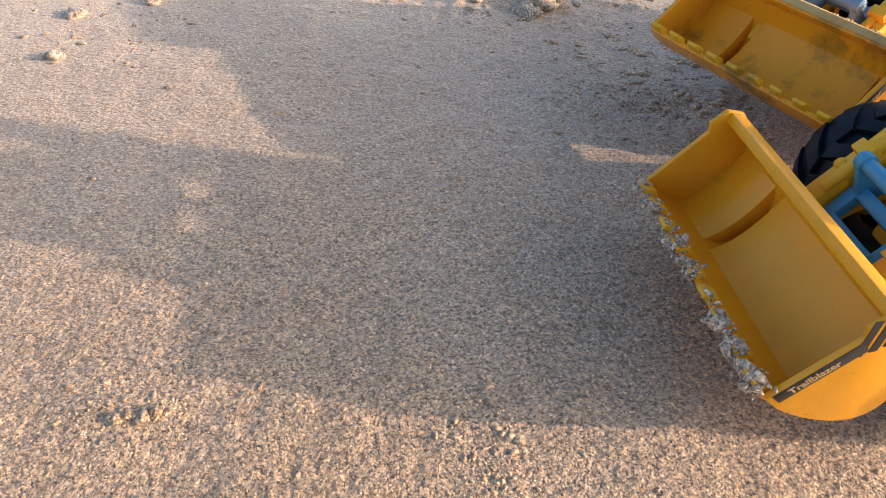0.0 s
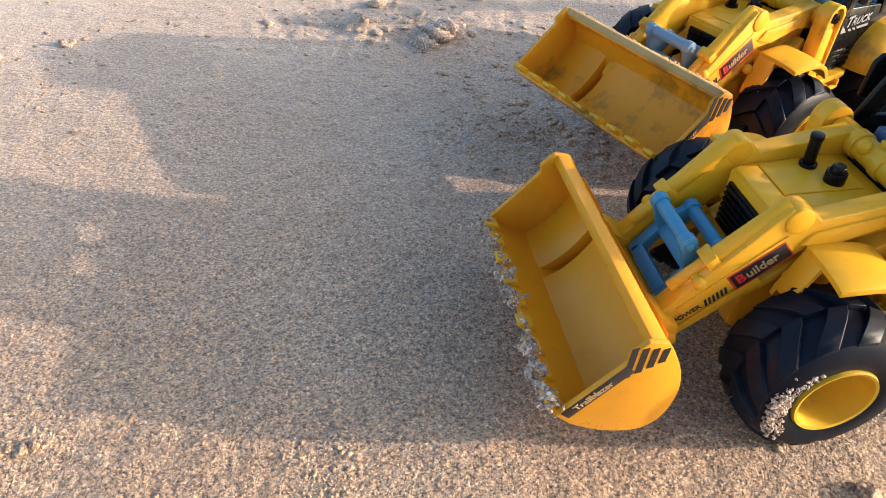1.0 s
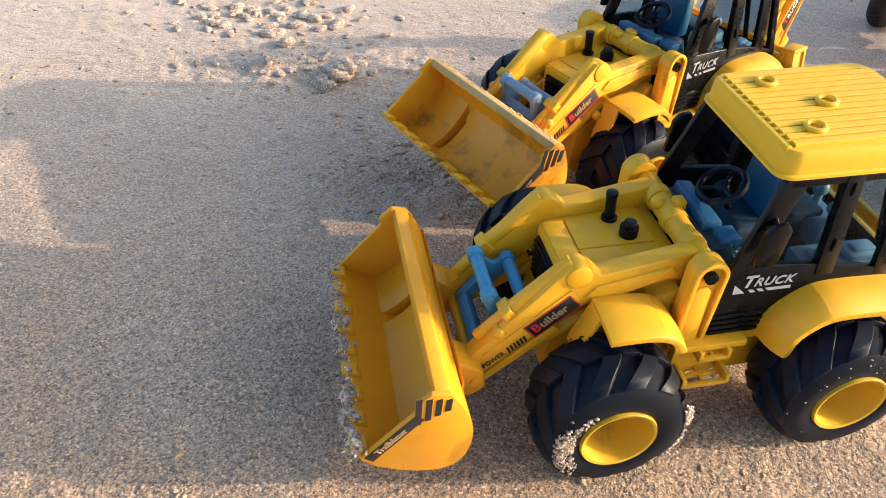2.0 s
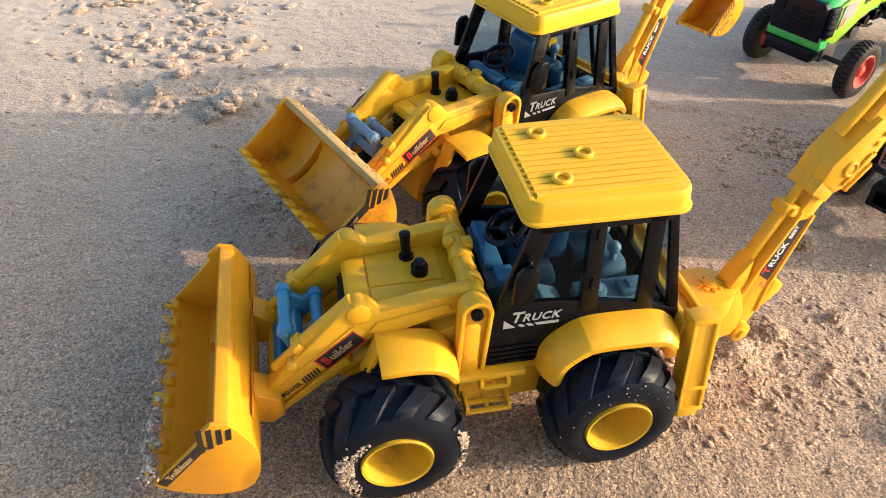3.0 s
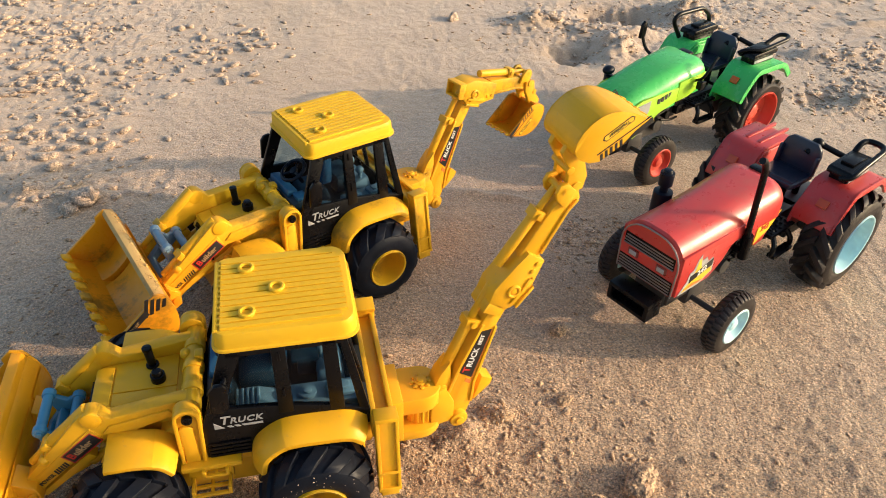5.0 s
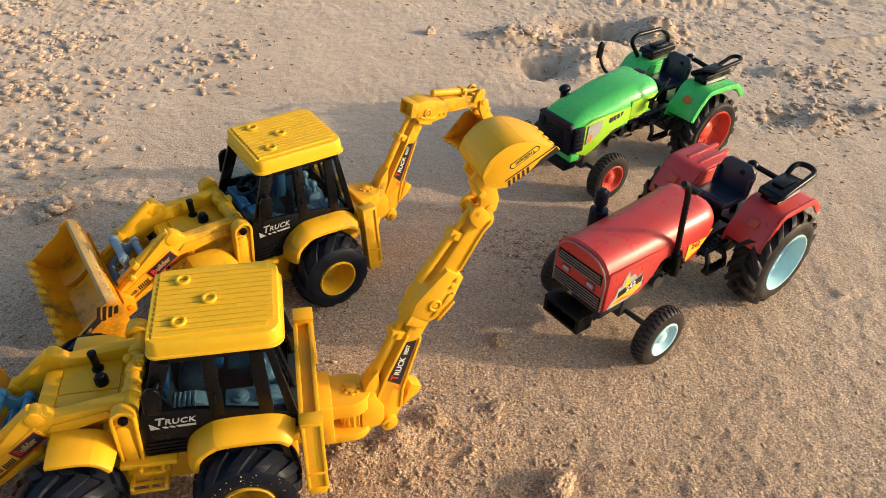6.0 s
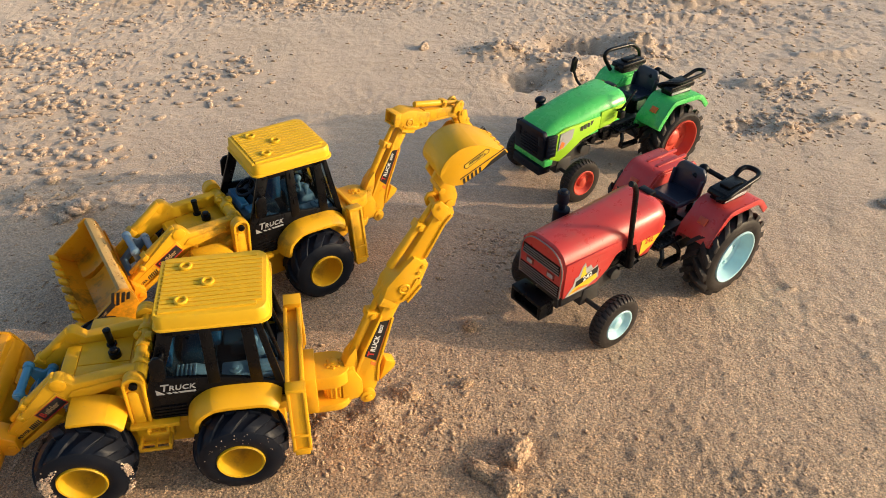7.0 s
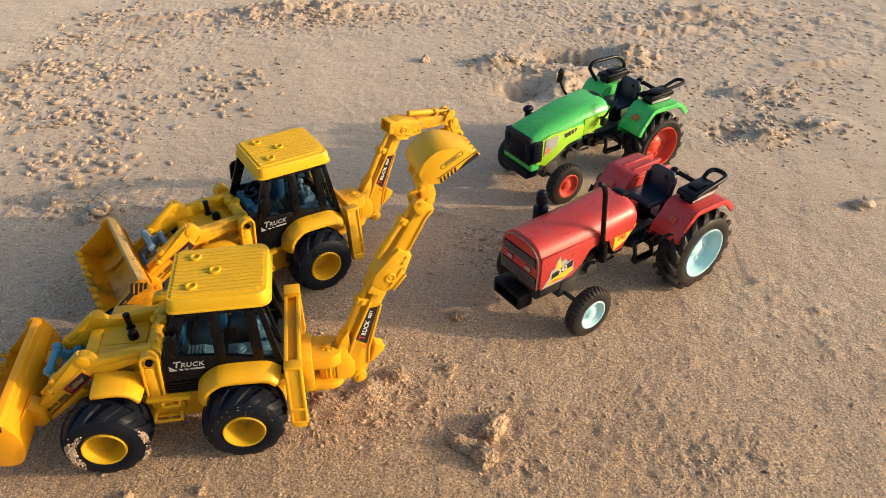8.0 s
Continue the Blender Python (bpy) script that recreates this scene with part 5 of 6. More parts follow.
    for s in (-1, 1):
        bm = bmesh.new()
        edge = lambda u, v: (8 + 0.944 * u - 0.327 * v, 15.5 + 0.327 * u + 0.944 * v)
        prism(bm, [edge(0.5, 4.2), edge(30.0, 3.9), edge(30.0, 4.5), edge(0.5, 4.8)], *sorted((s * 17.0, s * 17.4)), 0, back)
        prism(bm, [edge(13, 0.2), edge(30.2, 0.1), edge(30.2, 3.2), edge(21, 2.6)], *sorted((s * 17.0, s * 17.4)), 0, back)
        part("stripe", bm, BLACK_INK, rear_bucket)
        bm = bmesh.new()
        for k in range(5):
            u = 0.6 + 2.7 * k
            prism(bm, [edge(u, 0.2), edge(u + 1.4, 0.2), edge(u + 2.6, 3.5), edge(u + 1.2, 3.5)], *sorted((s * 17.0, s * 17.4)), 0, back)
        part("stripe", bm, BLACK_INK, rear_bucket)
        face = back @ plane_at((18.5, s * 17.25, 29.5), Vector((19, 0, 7)) * s, Vector((7, 0, -19))) @ Matrix.Diagonal((0.78, 0.78, 1, 1))
        bm = bmesh.new()
        prism(bm, [(-9.6, -2.1), (9.6, -2.1), (11.2, 0), (9.6, 2.1), (-9.6, 2.1), (-11.2, 0)], -0.15, 0.12, 0, face, "z")
        part("sticker", bm, BLACK_INK, rear_bucket, "black rim of a sticker")
        bm = bmesh.new()
        prism(bm, [(-9.2, -1.55), (9.2, -1.55), (10.3, 0), (9.2, 1.55), (-9.2, 1.55), (-10.3, 0)], -0.15, 0.2, 0, face, "z")
        part("sticker", bm, YELLOW_INK, rear_bucket, "yellow sticker with the word Trailblazer in black")
        lettering("lettering", "Trailblazer", 3.2, BLACK_INK, rear_bucket, face @ Matrix.Translation((0, 0, 0.22)), spacing=1.05)
    return body


near_loader = backhoe(pose(0.230, 0.185, 0, 0, 0, 7.0), "yellow plastic toy backhoe loader, raised digging arm, sandy tyres", 0, 0, -8.6, 11, 71.7, 58.7, -12, True, bucket_at=(0.5, 1.0, 5.5))
backhoe(pose(0.2495, 0.3435, -0.0012, 0, 0, 30), "scuffed yellow plastic toy backhoe loader with bent digging arm", 8.3, 2, 3, 5, 65.4, -9, 92, False, (6, 4), 5.5, (-4.5, 0, 0.8))


# ---- the toy tractors ----
def tractor(m, label, style):
    red = style == "red"
    paint, rim = (RED, CYAN_RIM) if red else (GREEN, RED_RIM)
    body = thing("toy_tractor", m, label, "toy tractor", "toy tractors")

    bm = bmesh.new()
    box(bm, (4, -11, 22), (72, 11, 58), 1.2)
    box(bm, (68, -11, 34), (112, 11, 58), 1.2)
    box(bm, (6, -13, 24), (60, 13, 40), 1.0)
    box(bm, (100, -13, 36), (142, 13, 48), 1.2)
    chassis = part("chassis", bm, DARK_GREY, body, "dark grey plastic engine block")
    bm = bmesh.new()
    box(bm, (134, -16, 22), (176, 16, 48), 2.0)
    part("gearbox", bm, DARK_GREY, chassis)
    bm = bmesh.new()
    box(bm, (96, -19, 40), (120, 19, 46), 0.8)
    part("foot_plate", bm, DARK_GREY, chassis)
    bm = bmesh.new()
    rod(bm, (32.5, -38, 19.2), (32.5, 38, 19.2), 1.9)
    prism(bm, [(26, 16), (46, 16), (44, 30), (28, 30)], -14, 14, 1.0)
    part("front_axle", bm, DARK_GREY, chassis)
    bm = bmesh.new()
    rod(bm, (154, -36, 31.4), (154, 36, 31.4), 7)
    part("rear_axle", bm, DARK_GREY, chassis)
    for k in range(4):
        bm = bmesh.new()
        rod(bm, (46 + 8 * k, -15, 47), (46 + 8 * k, 15, 47), 3.2)
        part("cylinder", bm, DARK_GREY, chassis)
    bm = bmesh.new()
    rod(bm, (58, -17, 34), (58, 17, 34), 5.5)
    part("pulley", bm, DARK_GREY, chassis)
    bm = bmesh.new()
    box(bm, (64, -15, 50), (84, 15, 62), 1.5)
    part("air_filter", bm, DARK_GREY, chassis)
    bm = bmesh.new()
    for s in (-1, 1):
        rod(bm, (52, s * 14, 52), (52, s * 18.5, 52), 5.2)
        rod(bm, (52, s * 17, 52), (52, s * 19.5, 52), 2.2)
        rod(bm, (66, s * 13, 42), (66, s * 19, 42), 3.6)
        rod(bm, (76, s * 13, 50), (76, s * 18, 50), 2.6)
        tube(bm, round_path([(46, s * 17, 45), (60, s * 18, 47), (70, s * 17.5, 54), (86, s * 17, 52)], 4, 4), 1.3, 8)
        tube(bm, round_path([(84, s * 15, 34), (72, s * 18, 36), (58, s * 18, 40)], 4, 4), 1.1, 8)
        box(bm, (80, min(s * 12, s * 17), 38), (92, max(s * 12, s * 17), 46), 0.9)
        box(bm, (60, min(s * 12, s * 16.5), 56), (72, max(s * 12, s * 16.5), 60), 0.8)
        for k in range(4):
            box(bm, (90 + 3 * k, min(s * 15, s * 20), 45.5), (91.5 + 3 * k, max(s * 15, s * 20), 47.2), 0.3)
    part("engine", bm, BLACK, body, "black plastic engine pipes and pulleys")

    for side in (-1, 1):
        wheel(body, 31.5 if red else 33, side * (42.4 if red else 39.8), 19.4, 21.6, 12.0, 12.4, rim, side, 34, 0.05, 1.1, 0.050, 5, 0.62, 0, DUSTY_TYRE, 0.09)
        wheel(body, 151 if red else 154, side * (42.6 if red else 39.6), 33.2 if red else 30.6, 37.6 if red else 35.4, 26, 22.4, rim, side, 16, 0.36, 3.8, 0.064, 8, 0.80, 6, DUSTY_TYRE, 0.045)

    if red:
        bm = bmesh.new()
        loft(bm, [(-5, 20.8, 62, 80.4, 16), (-3.8, 22, 62, 81.8, 16.5), (50, 22.5, 62, 83.2, 16), (88, 23, 62, 84.8, 14), (94, 22.8, 62, 84.8, 14), (97, 21.5, 62, 83.2, 13)])
        hood = part("hood", bm, RED, body, "glossy red rounded hood")
        for lo, hi in mirrored(20.2, 22.3):
            bm = bmesh.new()
            prism(bm, [(-4, 43), (29, 43), (40, 51), (46, 60), (56, 64), (66, 63), (71, 52), (76, 46), (84, 47), (90, 56), (95, 66), (95, 72), (-4, 72)], lo, hi, 0.5)
            part("side_panel", bm, RED, hood)
        bm = bmesh.new()
        outline = [(-20.5, 43), (-21, 63)] + [(-21 + 16.5 * (1 - math.cos(a)), 64 + 15.8 * math.sin(a)) for a in [math.pi / 2 * k / 6 for k in range(1, 7)]]
        outline += [(-y, z) for y, z in reversed(outline)]
        prism(bm, outline, -6.4, -3, 0.6, axis="x")
        grille = part("grille", bm, RED, hood, "red radiator face with silver lines")
        bm = bmesh.new()
        tube(bm, [(-6.4, y, z) for y, z in outline], 0.55, 8)
        part("chrome_line", bm, CHROME, grille)
        for lo, hi, w in ((43.8, 53.8, 19.8), (61.8, 70.2, 18.4)):
            bm = bmesh.new()
            box(bm, (-6.8, -w, lo), (-6.0, w, hi), 0.2)
            part("grille_recess", bm, BLACK, grille)
        for z in (44.2, 46.2, 48.2, 50.2, 52.2, 62.2, 64.2, 66.2, 68.2):
            bm = bmesh.new()
            w = 19.2 if z < 60 else 18.2 - 0.06 * (z - 62) ** 1.6
            box(bm, (-7.3, -w, z), (-6.6, w, z + 0.75), 0.12)
            part("chrome_line", bm, CHROME, grille)
        for y in (-10.5, 10.5):
            bm = bmesh.new()
            box(bm, (-7.2, y - 3.9, 55.6), (-6.0, y + 3.9, 60.6), 0.7)
            lamp = part("headlamp", bm, LAMP, grille, "dim rectangular headlamp in a dark surround")
            bm = bmesh.new()
            box(bm, (-7.7, y - 2.6, 56.6), (-6.8, y + 2.6, 59.6), 0.5)
            part("lens", bm, SILVER_INK, lamp)
        for s in (-1, 1):
            along = (1, 0, 0) if s < 0 else (-1, 0, 0)
            face = plane_at((14, s * 22.45, 52.5), along, (0, 0, 1))
            f = 1 if s < 0 else -1
            for mat, pts in ((SILVER_INK, [(-16, -9.2), (-12, -5), (-9.5, -3), (-8, 2), (-5, 2.5), (-2.5, 8), (0, 10.5), (2, 6), (6, 7), (9, 3), (13, 4.5), (15, 1), (16, -5), (10, -7), (4, -9.2)]), (YELLOW_INK, [(-13, -8.4), (-9, -5.4), (-6, -4.4), (-3.5, -2), (-1.5, 7.5), (0.5, 8), (2, 3), (6, -1), (13, -1.4), (14.6, -4.8), (6, -7.2)]), (ORANGE_INK, [(-11, -7.4), (-4, -5.4), (8, -7.0), (3, -7.8)])):
                bm = bmesh.new()
                lift = {SILVER_INK: 0.10, YELLOW_INK: 0.18, ORANGE_INK: 0.24}[mat]
                prism(bm, [(f * x, (z + 9.2) * 1.25 - 9.2) for x, z in pts], -0.3, lift, 0, face, "z")
                part("sticker", bm, mat, hood, "silver and yellow sticker with numerals")
            bm = bmesh.new()
            prism(bm, [(f * -7, 1.6), (f * 14, 6.6), (f * 14, 1.0), (f * -7, -3.2)], -0.2, 0.28, 0, face, "z")
            part("sticker", bm, BLACK_INK, hood)
            lettering("lettering", "242", 6.0, WHITE_INK, hood, face @ Matrix.Translation((f * 4.0, 1.6, 0.32)) @ Matrix.Rotation(radians(13 * f), 4, "Z"))
            face = plane_at((82, s * 22.6, 57.5), along, (0, 0, 1))
            bm = bmesh.new()
            prism(bm, [(f * -9, -9), (f * -9, 7), (f * 15, 9), (f * 5, -3)], -0.3, 0.12, 0, face, "z")
            part("sticker", bm, YELLOW_INK, hood, "yellow sticker with numerals")
            lettering("lettering", "242", 6.0, RED_INK, hood, face @ Matrix.Translation((f * -1.0, 1.6, 0.2)))
        bm = bmesh.new()
        tube(bm, round_path([(59, -24.5, 46), (49.5, -25.5, 114), (46, -25.5, 121), (42, -25.5, 123)], 6, 5), 2.0, 12)
        tube(bm, [(60, -24.5, 46), (57.5, -24.8, 64)], 3.4, 12)
        rod(bm, (59, -25, 50), (59, -14, 50), 2.6)
        part("exhaust_pipe", bm, BLACK, body, "tall black bent exhaust pipe")
        bm = bmesh.new()
        rod(bm, (38, 28, 48), (38, 28, 76), 6.2)
        rod(bm, (38, 28, 75), (38, 28, 82), 2.8)
        rod(bm, (38, 28, 81), (38, 28, 90), 4.6)
        rod(bm, (38, 28, 89), (38, 28, 92), 3.6, 2.6)
        rod(bm, (38, 28, 56), (38, 18, 56), 4)
        part("air_cleaner", bm, NAVY, body, "black air cleaner stack")
        bm = bmesh.new()
        box(bm, (-19, -18, 34.5), (-4, 18, 38), 0.9)
        box(bm, (-19, -18, 23), (-4, -14.5, 36), 0.8)
        box(bm, (-19, 14.5, 23), (-4, 18, 36), 0.8)
        box(bm, (-11, -17, 23), (-4, 17, 36), 0.6)
        box(bm, (-19, -17, 23), (-6, 17, 26), 0.6)
        bm.transform(Matrix.Translation((-4, 0, 37)) @ Matrix.Diagonal((0.9, 0.86, 0.86, 1)) @ Matrix.Translation((4, 0, -37)))
        part("front_weight", bm, BLACK, body, "hollow black front weight carrier")
    else:
        bm = bmesh.new()
        loft(bm, [(5, 18, 56, 66, 5), (10, 20.5, 52, 69.5, 8), (25, 22, 50, 74, 12), (45, 23, 52, 79.5, 13), (62, 23.5, 54, 83, 13), (65, 23.5, 54, 83.4, 13)])
        hood = part("hood", bm, GREEN, body, "glossy bright green sloping hood")
        for lo, hi in mirrored(19.6, 21.6):
            bm = bmesh.new()
            prism(bm, [(9, 40), (20, 35), (32, 42), (46, 52), (65, 57.5), (65, 70), (24, 68), (9, 62)], lo, hi, 0.6)
            for v in bm.verts:
                v.co.y += math.copysign(float(np.interp(v.co.x, (5, 10, 25, 45, 65), (18, 20.5, 22, 23, 23.5))) - 20.6, v.co.y)
            part("side_panel", bm, LIME, hood, "lime green side panel")
        bm = bmesh.new()
        prism(bm, [(-22, 33), (-22, 40), (22, 40), (22, 33)], 3, 13, 1.4, axis="x")
        part("chin", bm, GREEN, hood)
        bm = bmesh.new()
        loft(bm, [(65.5, 23.2, 58, 83.0, 13), (92, 24, 60, 86.5, 13), (98, 23, 62, 84.5, 12)])
        cowl = part("cowl", bm, GREEN, body, "green rear hood panel")
        for lo, hi in mirrored(22.6, 24.4):
            bm = bmesh.new()
            prism(bm, [(65.5, 57), (80, 58.5), (96, 65), (98, 76), (65.5, 74)], lo, hi, 0.6)
            part("side_panel", bm, LIME, cowl, "lime green side panel")
        bm = bmesh.new()
        prism(bm, [(-20, 39), (-20.5, 61), (-16, 66.5), (16, 66.5), (20.5, 61), (20, 39)], 1.5, 7, 1.2, axis="x")
        for z in (42, 45, 48, 51, 54, 57):
            box(bm, (0.7, -12, z), (2.6, 12, z + 1.5), 0.3)
        for s in (-1, 1):
            box(bm, (0.4, min(s * 12.5, s * 19.5), 53), (3.0, max(s * 12.5, s * 19.5), 62), 0.9)
            box(bm, (4, min(s * 19.5, s * 22.8), 42), (15, max(s * 19.5, s * 22.8), 64), 0.8)
            for z in (45, 49, 53, 57, 60):
                box(bm, (5, min(s * 22, s * 23.4), z), (13, max(s * 22, s * 23.4), z + 1.4), 0.2)
        part("grille", bm, NAVY, hood, "black grille with dark headlamps")
        for s in (-1, 1):
            face = plane_at((25, s * 23.15, 55), (1, 0, 0) if s < 0 else (-1, 0, 0), (0, 0, 1))
            f = 1 if s < 0 else -1
            bm = bmesh.new()
            prism(bm, [(f * -8, -8), (f * -7, 9), (f * 9, 11), (f * 8, 1), (f * -1, -6)], -0.8, 0.12, 0, face, "z")
            part("sticker", bm, SILVER_INK, hood, "silver sticker with an orange flash")
            bm = bmesh.new()
            prism(bm, [(f * -7.4, -7.0), (f * -5, 1), (f * -1, -1), (f * -2, -5.4)], -0.2, 0.2, 0, face, "z")
            part("sticker", bm, ORANGE_INK, hood)
            bm = bmesh.new()
            for k in range(5):
                box(bm, (f * (18 + 4.0 * k) - 1.5, 6.2 + 0.9 * k, -0.3), (f * (18 + 4.0 * k) + 1.5, 10.6 + 0.9 * k, 0.3), 0, face @ Matrix.Translation((0, 0, 0.7)))
            part("sticker", bm, DARK_GREY, hood, "dark marks too small to read")
        bm = bmesh.new()
        box(bm, (0, -19, 24), (14, 19, 33), 1.4)
        part("front_weight", bm, NAVY, body, "black front bumper")
        bm = bmesh.new()
        tube(bm, round_path([(88, 20, 74), (87, 32, 76), (85, 37, 86), (84, 38, 92)], 6, 4), 1.4, 8)
        prism(bm, [(81, 87), (87, 87), (88, 99), (85, 102), (82, 99)], 36.5, 39.5, 0.9)
        part("mirror", bm, BLACK, body, "black mirror on a bent stalk")
        bm = bmesh.new()
        tube(bm, round_path([(86, -22, 70), (86, -30, 74), (92, -32, 86), (100, -30, 90)], 5, 4), 1.2, 8)
        box(bm, (82, -33, 66), (88, -28, 73), 0.9)
        part("mirror_stalk", bm, BLACK, body)
        bm = bmesh.new()
        rod(bm, (34, 25, 42), (34, 25, 70), 4)
        ball(bm, (34, 26, 74), 4.6, (1.3, 1, 0.8))
        part("air_cleaner", bm, NAVY, body)

    # mudguards with lamps, bench boxes and hand rails
    for s in (-1, 1):
        bm = bmesh.new()
        line = [tuple(p) for p in round_path([(119, 51), (123, 59.5), (136, 76.4), (176, 75.4), (189, 62)], 7, 4)]
        prism(bm, shell(line, -2.2), *sorted((s * 20, s * 48.6)), 0.7)
        prism(bm, shell(line, -5.0), *sorted((s * 46.8, s * 48.9)), 0.6)
        prism(bm, [(117, 43), (122, 57), (138, 74), (182, 73), (192, 62), (188, 46), (150, 40), (126, 40)], *sorted((s * 19, s * 21.2)), 0.4)
        guard = part("mudguard", bm, paint, body)
        bm = bmesh.new()
        prism(bm, [(124.6, 62.6), (123.4, 63.8), (127.0, 68.4), (128.4, 67.4)], *sorted((s * 31, s * 38)), 0.4)
        part("lamp", bm, DULL_LENS if red else ORANGE, guard, "small orange indicator lamp")
        if red and s > 0:
            for y in (28, 38):
                bm = bmesh.new()
                box(bm, (144, y - 1.4, 74.4), (180, y + 1.4, 77.0), 0.8)
                part("raised_rib", bm, RED, guard)
            continue
        bm = bmesh.new()
        box(bm, (142, min(s * 25, s * 38), 74), (170, max(s * 25, s * 38), 81.5), 1.4)
        prism(bm, [(138, 81), (140, 85.4), (170, 86.6), (173, 84.5), (172, 81)], *sorted((s * 23.5, s * 39.5)), 1.4)
        box(bm, (148, min(s * 27, s * 36), 85.4), (166, max(s * 27, s * 36), 87.6), 0.7)
        seat_box = part("fender_box", bm, BLACK, guard, "black box seat on the mudguard")
        # sunlit gloss on the box side, laid on as a thin silver strip
        bm = bmesh.new()
        box(bm, (143, *sorted((s * 37.8, s * 38.4))[:1], 77.0), (169, *sorted((s * 37.8, s * 38.4))[1:], 79.6), 0.1)
        part("gloss_strip", bm, SILVER_INK, seat_box, "thin silver strip standing in for sunlit gloss")
        bm = bmesh.new()
        if red:
            tube(bm, round_path([(138, s * 34, 80), (139, s * 40.5, 83), (150, s * 40.5, 86), (178, s * 40.5, 90.5), (182, s * 35, 91), (181, s * 27, 91), (174, s * 25.5, 90.5), (169, s * 25.5, 85)], 5, 4), 2.0, 10)
        elif s < 0:
            tube(bm, round_path([(136, s * 25, 84), (139, s * 29, 87.5), (150, s * 38, 87.5), (182, s * 41, 92), (187, s * 36, 92.5), (184, s * 30, 92), (166, s * 29, 86)], 5, 4), 1.8, 10)
        else:
            tube(bm, round_path([(137, s * 38, 77), (124, s * 38, 94), (129, s * 38, 99), (164, s * 38, 98.5), (177, s * 38, 89), (178, s * 38, 77)], 6, 4), 2.0, 10)
        part("hand_rail", bm, BLACK, guard, "black tubular hand rail")

    bm = bmesh.new()
    prism(bm, [(-13.5, -12), (-13.5, 12), (-8, 14), (13, 14), (13, -14), (-8, -14)], 65.5, 69.5, 1.4, Matrix.Translation((135, 0, 0)), "z")
    prism(bm, [(123, 68.6), (124, 71.0), (127, 70.0), (147, 69.4), (147, 68)], -12, 12, 0.7)
    part("seat", bm, SEAT, body, "navy black driver's seat")
    bm = bmesh.new()
    recline = Matrix.Translation((146, 0, 67)) @ Matrix.Rotation(radians(9), 4, "Y")
    prism(bm, [(-13, 0), (-14, 15), (-12.5, 20), (-9, 23), (9, 23), (12.5, 20), (14, 15), (13, 0)], 0, 3.6, 1.2, recline, "x")
    for y in (-13.2, 13.2):
        box(bm, (-3.0, y - 1.1, 1), (2.0, y + 1.1, 15), 0.9, recline)
    part("backrest", bm, SEAT, body, "navy black seat back")
    bm = bmesh.new()
    rod(bm, (133, 0, 46), (133, 0, 66), 6)
    rod(bm, (153, -4, 48), (154, -4, 84), 2.4)
    ball(bm, (156, -6, 87), 4.2)
    tube(bm, round_path([(148, -4, 82), (156, -6, 88), (160, -14, 85), (164, -24, 82)], 5, 4), 2.0, 10)
    part("seat_column", bm, BLACK, body)
    bm = bmesh.new()
    rod(bm, (104, 0, 60), (98, 0, 84), 2.0)
    box(bm, (94, -6, 80), (101, 6, 86), 1.2)
    part("steering_column", bm, BLACK, body)
    for s in (-1, 1):
        bm = bmesh.new()
        tube(bm, round_path([(101, s * 20, 46), (98, s * 26.5, 38), (96, s * 26.5, 30), (119, s * 26.5, 30), (117, s * 26.5, 38), (114, s * 20, 46)], 3, 4), 1.8, 8)
        box(bm, (96.5, min(s * 23.5, s * 29.5), 28.6), (118.5, max(s * 23.5, s * 29.5), 31.8), 1.1)
        box(bm, (94, min(s * 13, s * 24), 43.6), (122, max(s * 13, s * 24), 46.4), 0.6)
        for k in range(15):
            x, y = 97 + 5.4 * (k % 5), s * (15.5 + 3.2 * (k // 5))
            rod(bm, (x, y, 46), (x, y, 47.3), 1.1, seg=8, bevel=0.2)
        part("foot_step", bm, BLACK, body, "black stirrup step")
    return body


tractor(pose(0.4540, 0.2654, 0, 0, 0, 32.5), "glossy red toy tractor with pale cyan rims and a black exhaust", "red")
tractor(pose(0.4716, 0.4563, 0, 0, 0, 30.5), "bright green toy tractor with red rims and a black mirror", "green")


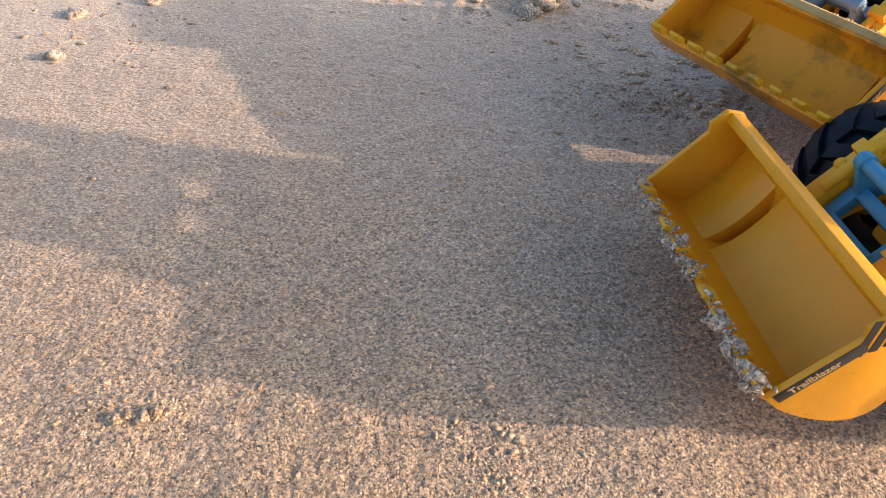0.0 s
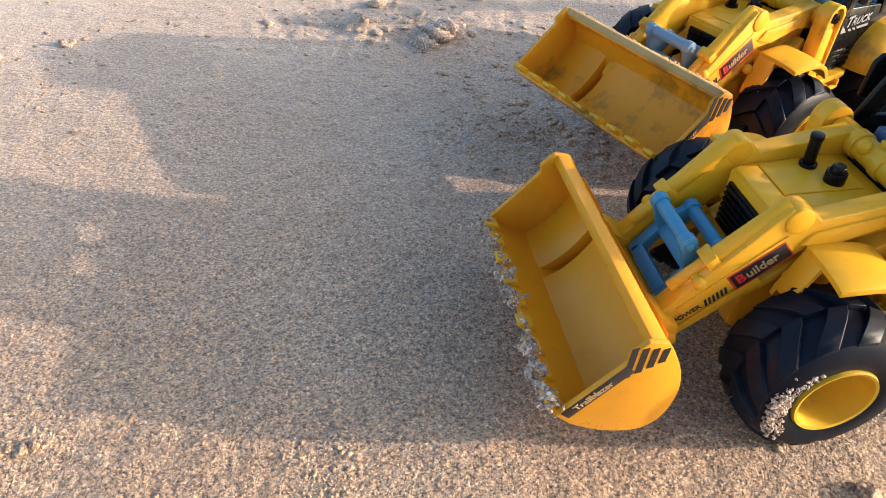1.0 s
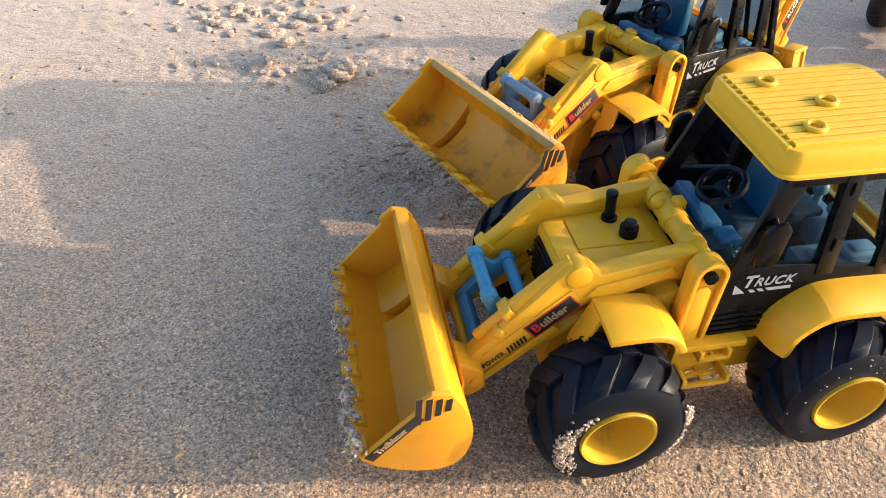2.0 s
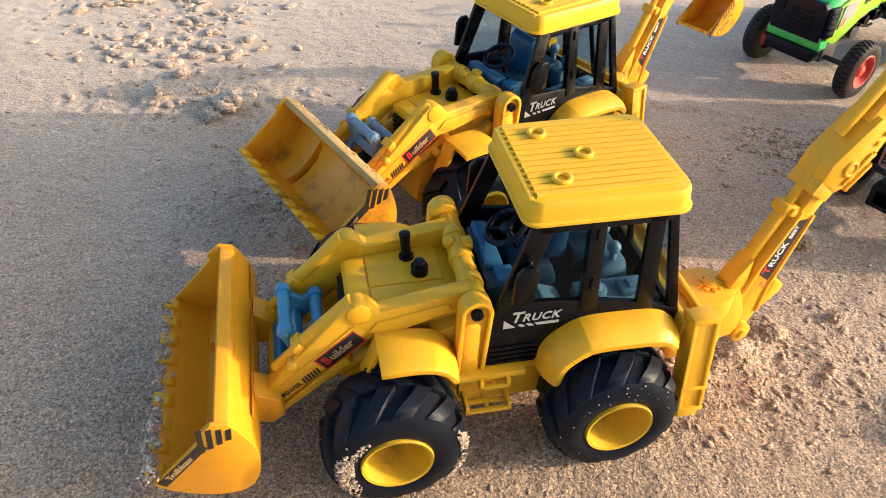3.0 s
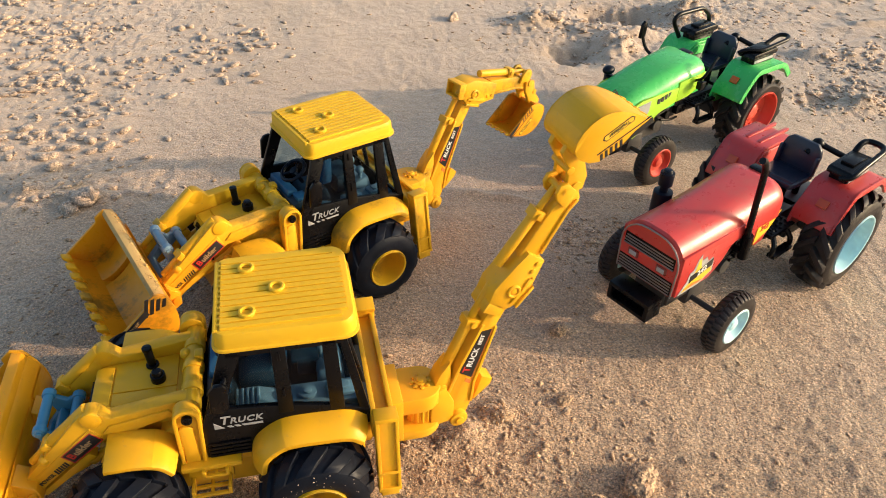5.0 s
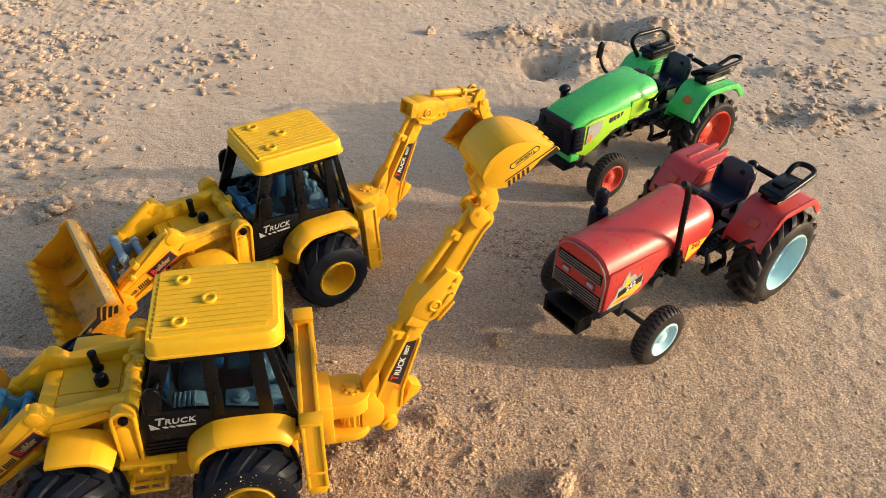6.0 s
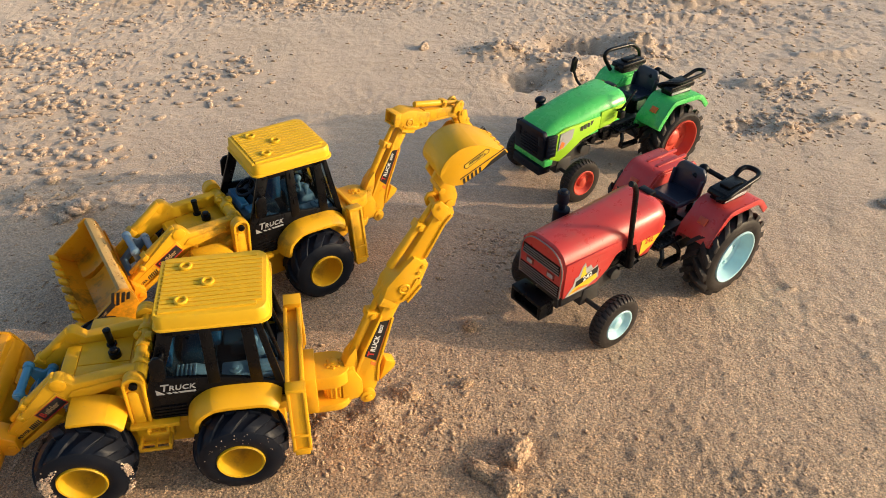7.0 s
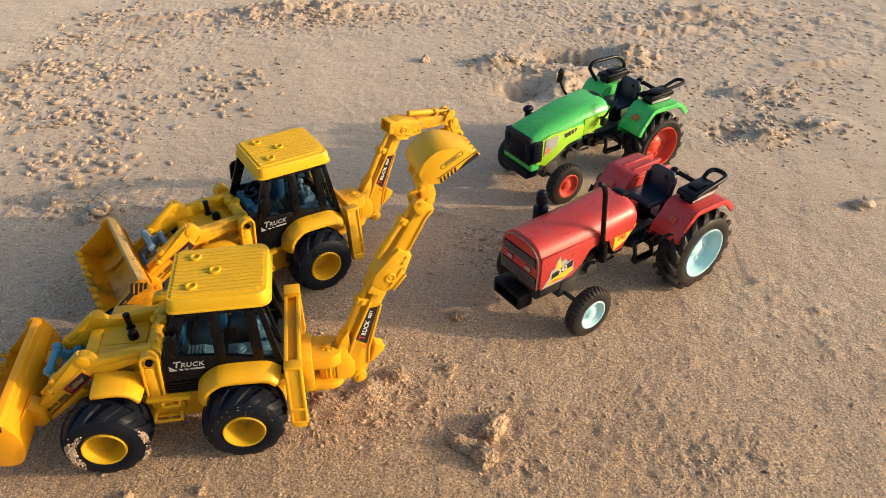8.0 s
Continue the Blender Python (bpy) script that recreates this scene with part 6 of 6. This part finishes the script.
# ---- sand stuck to the near loader ----
def stuck(name, places, label):
    m = near_loader.matrix_basis
    rows = []
    for x, y, z, size in places:
        p = m @ Vector((x * 0.001, y * 0.001, z * 0.001))
        rows.append((p.x, p.y, p.z - 0.0003 * size, size * 0.001))
    tagged(new(name, quick_mesh(name, *lumps_at(rows, 1, 0.9), CLOD_SAND)), label, "stuck sand", kind="stuff")


grit = np.random.RandomState(5)
rows = []
for k, clumps in enumerate((8, 7, 6, 1, 6, 6, 2, 4, 3)):
    y = -43 + 86 * k / 8
    for _ in range(clumps):
        rows.append((-151.2 + grit.randn() * 1.0, y + grit.randn() * 1.7, 26.6 + grit.randn() * 0.8, 1.5 + 1.5 * grit.rand() ** 1.5))
    for _ in range(clumps * 9):
        rows.append((-151.2 + grit.randn() * 1.5, y + grit.randn() * 2.4, 26.8 + grit.randn() * 1.3, 0.35 + 0.6 * grit.rand() ** 2))
for _ in range(5):
    rows.append((-124 + grit.randn() * 1.2, 30 + grit.randn() * 1.2, 17.4 + abs(grit.randn()) * 0.8, 0.4 + 0.5 * grit.rand()))
stuck("stuck_sand", rows, "pale damp sand caked on the bucket teeth")
rows = []
for centre, spread_a, low, high, count in ((178, 18, 16.0, 22.5, 190), (205, 12, 17.0, 23.0, 60), (147, 14, 16.0, 18.5, 30), (12, 10, 23.5, 26.8, 80), (335, 14, 24.0, 26.8, 40)):
    for _ in range(count * 2):
        a = radians(centre + grit.randn() * spread_a * 0.6)
        r = low + (high - low) * grit.rand()
        inset = max(0.0, r - 21.0) * 0.55
        rows.append((-64.5 + r * math.cos(a), -57.0 + inset - 0.1, 26.3 + r * math.sin(a), 0.22 + 0.5 * grit.rand() ** 2))
for _ in range(26):
    a, r = radians(90 + grit.randn() * 45), 16.5 + 7 * grit.rand()
    rows.append((20.5 + r * math.cos(a), -57.0 + max(0.0, r - 21.0) * 0.55, 26.3 + r * math.sin(a), 0.14 + 0.22 * grit.rand()))
stuck("stuck_sand", rows, "pale damp sand sticking to the tyre walls")
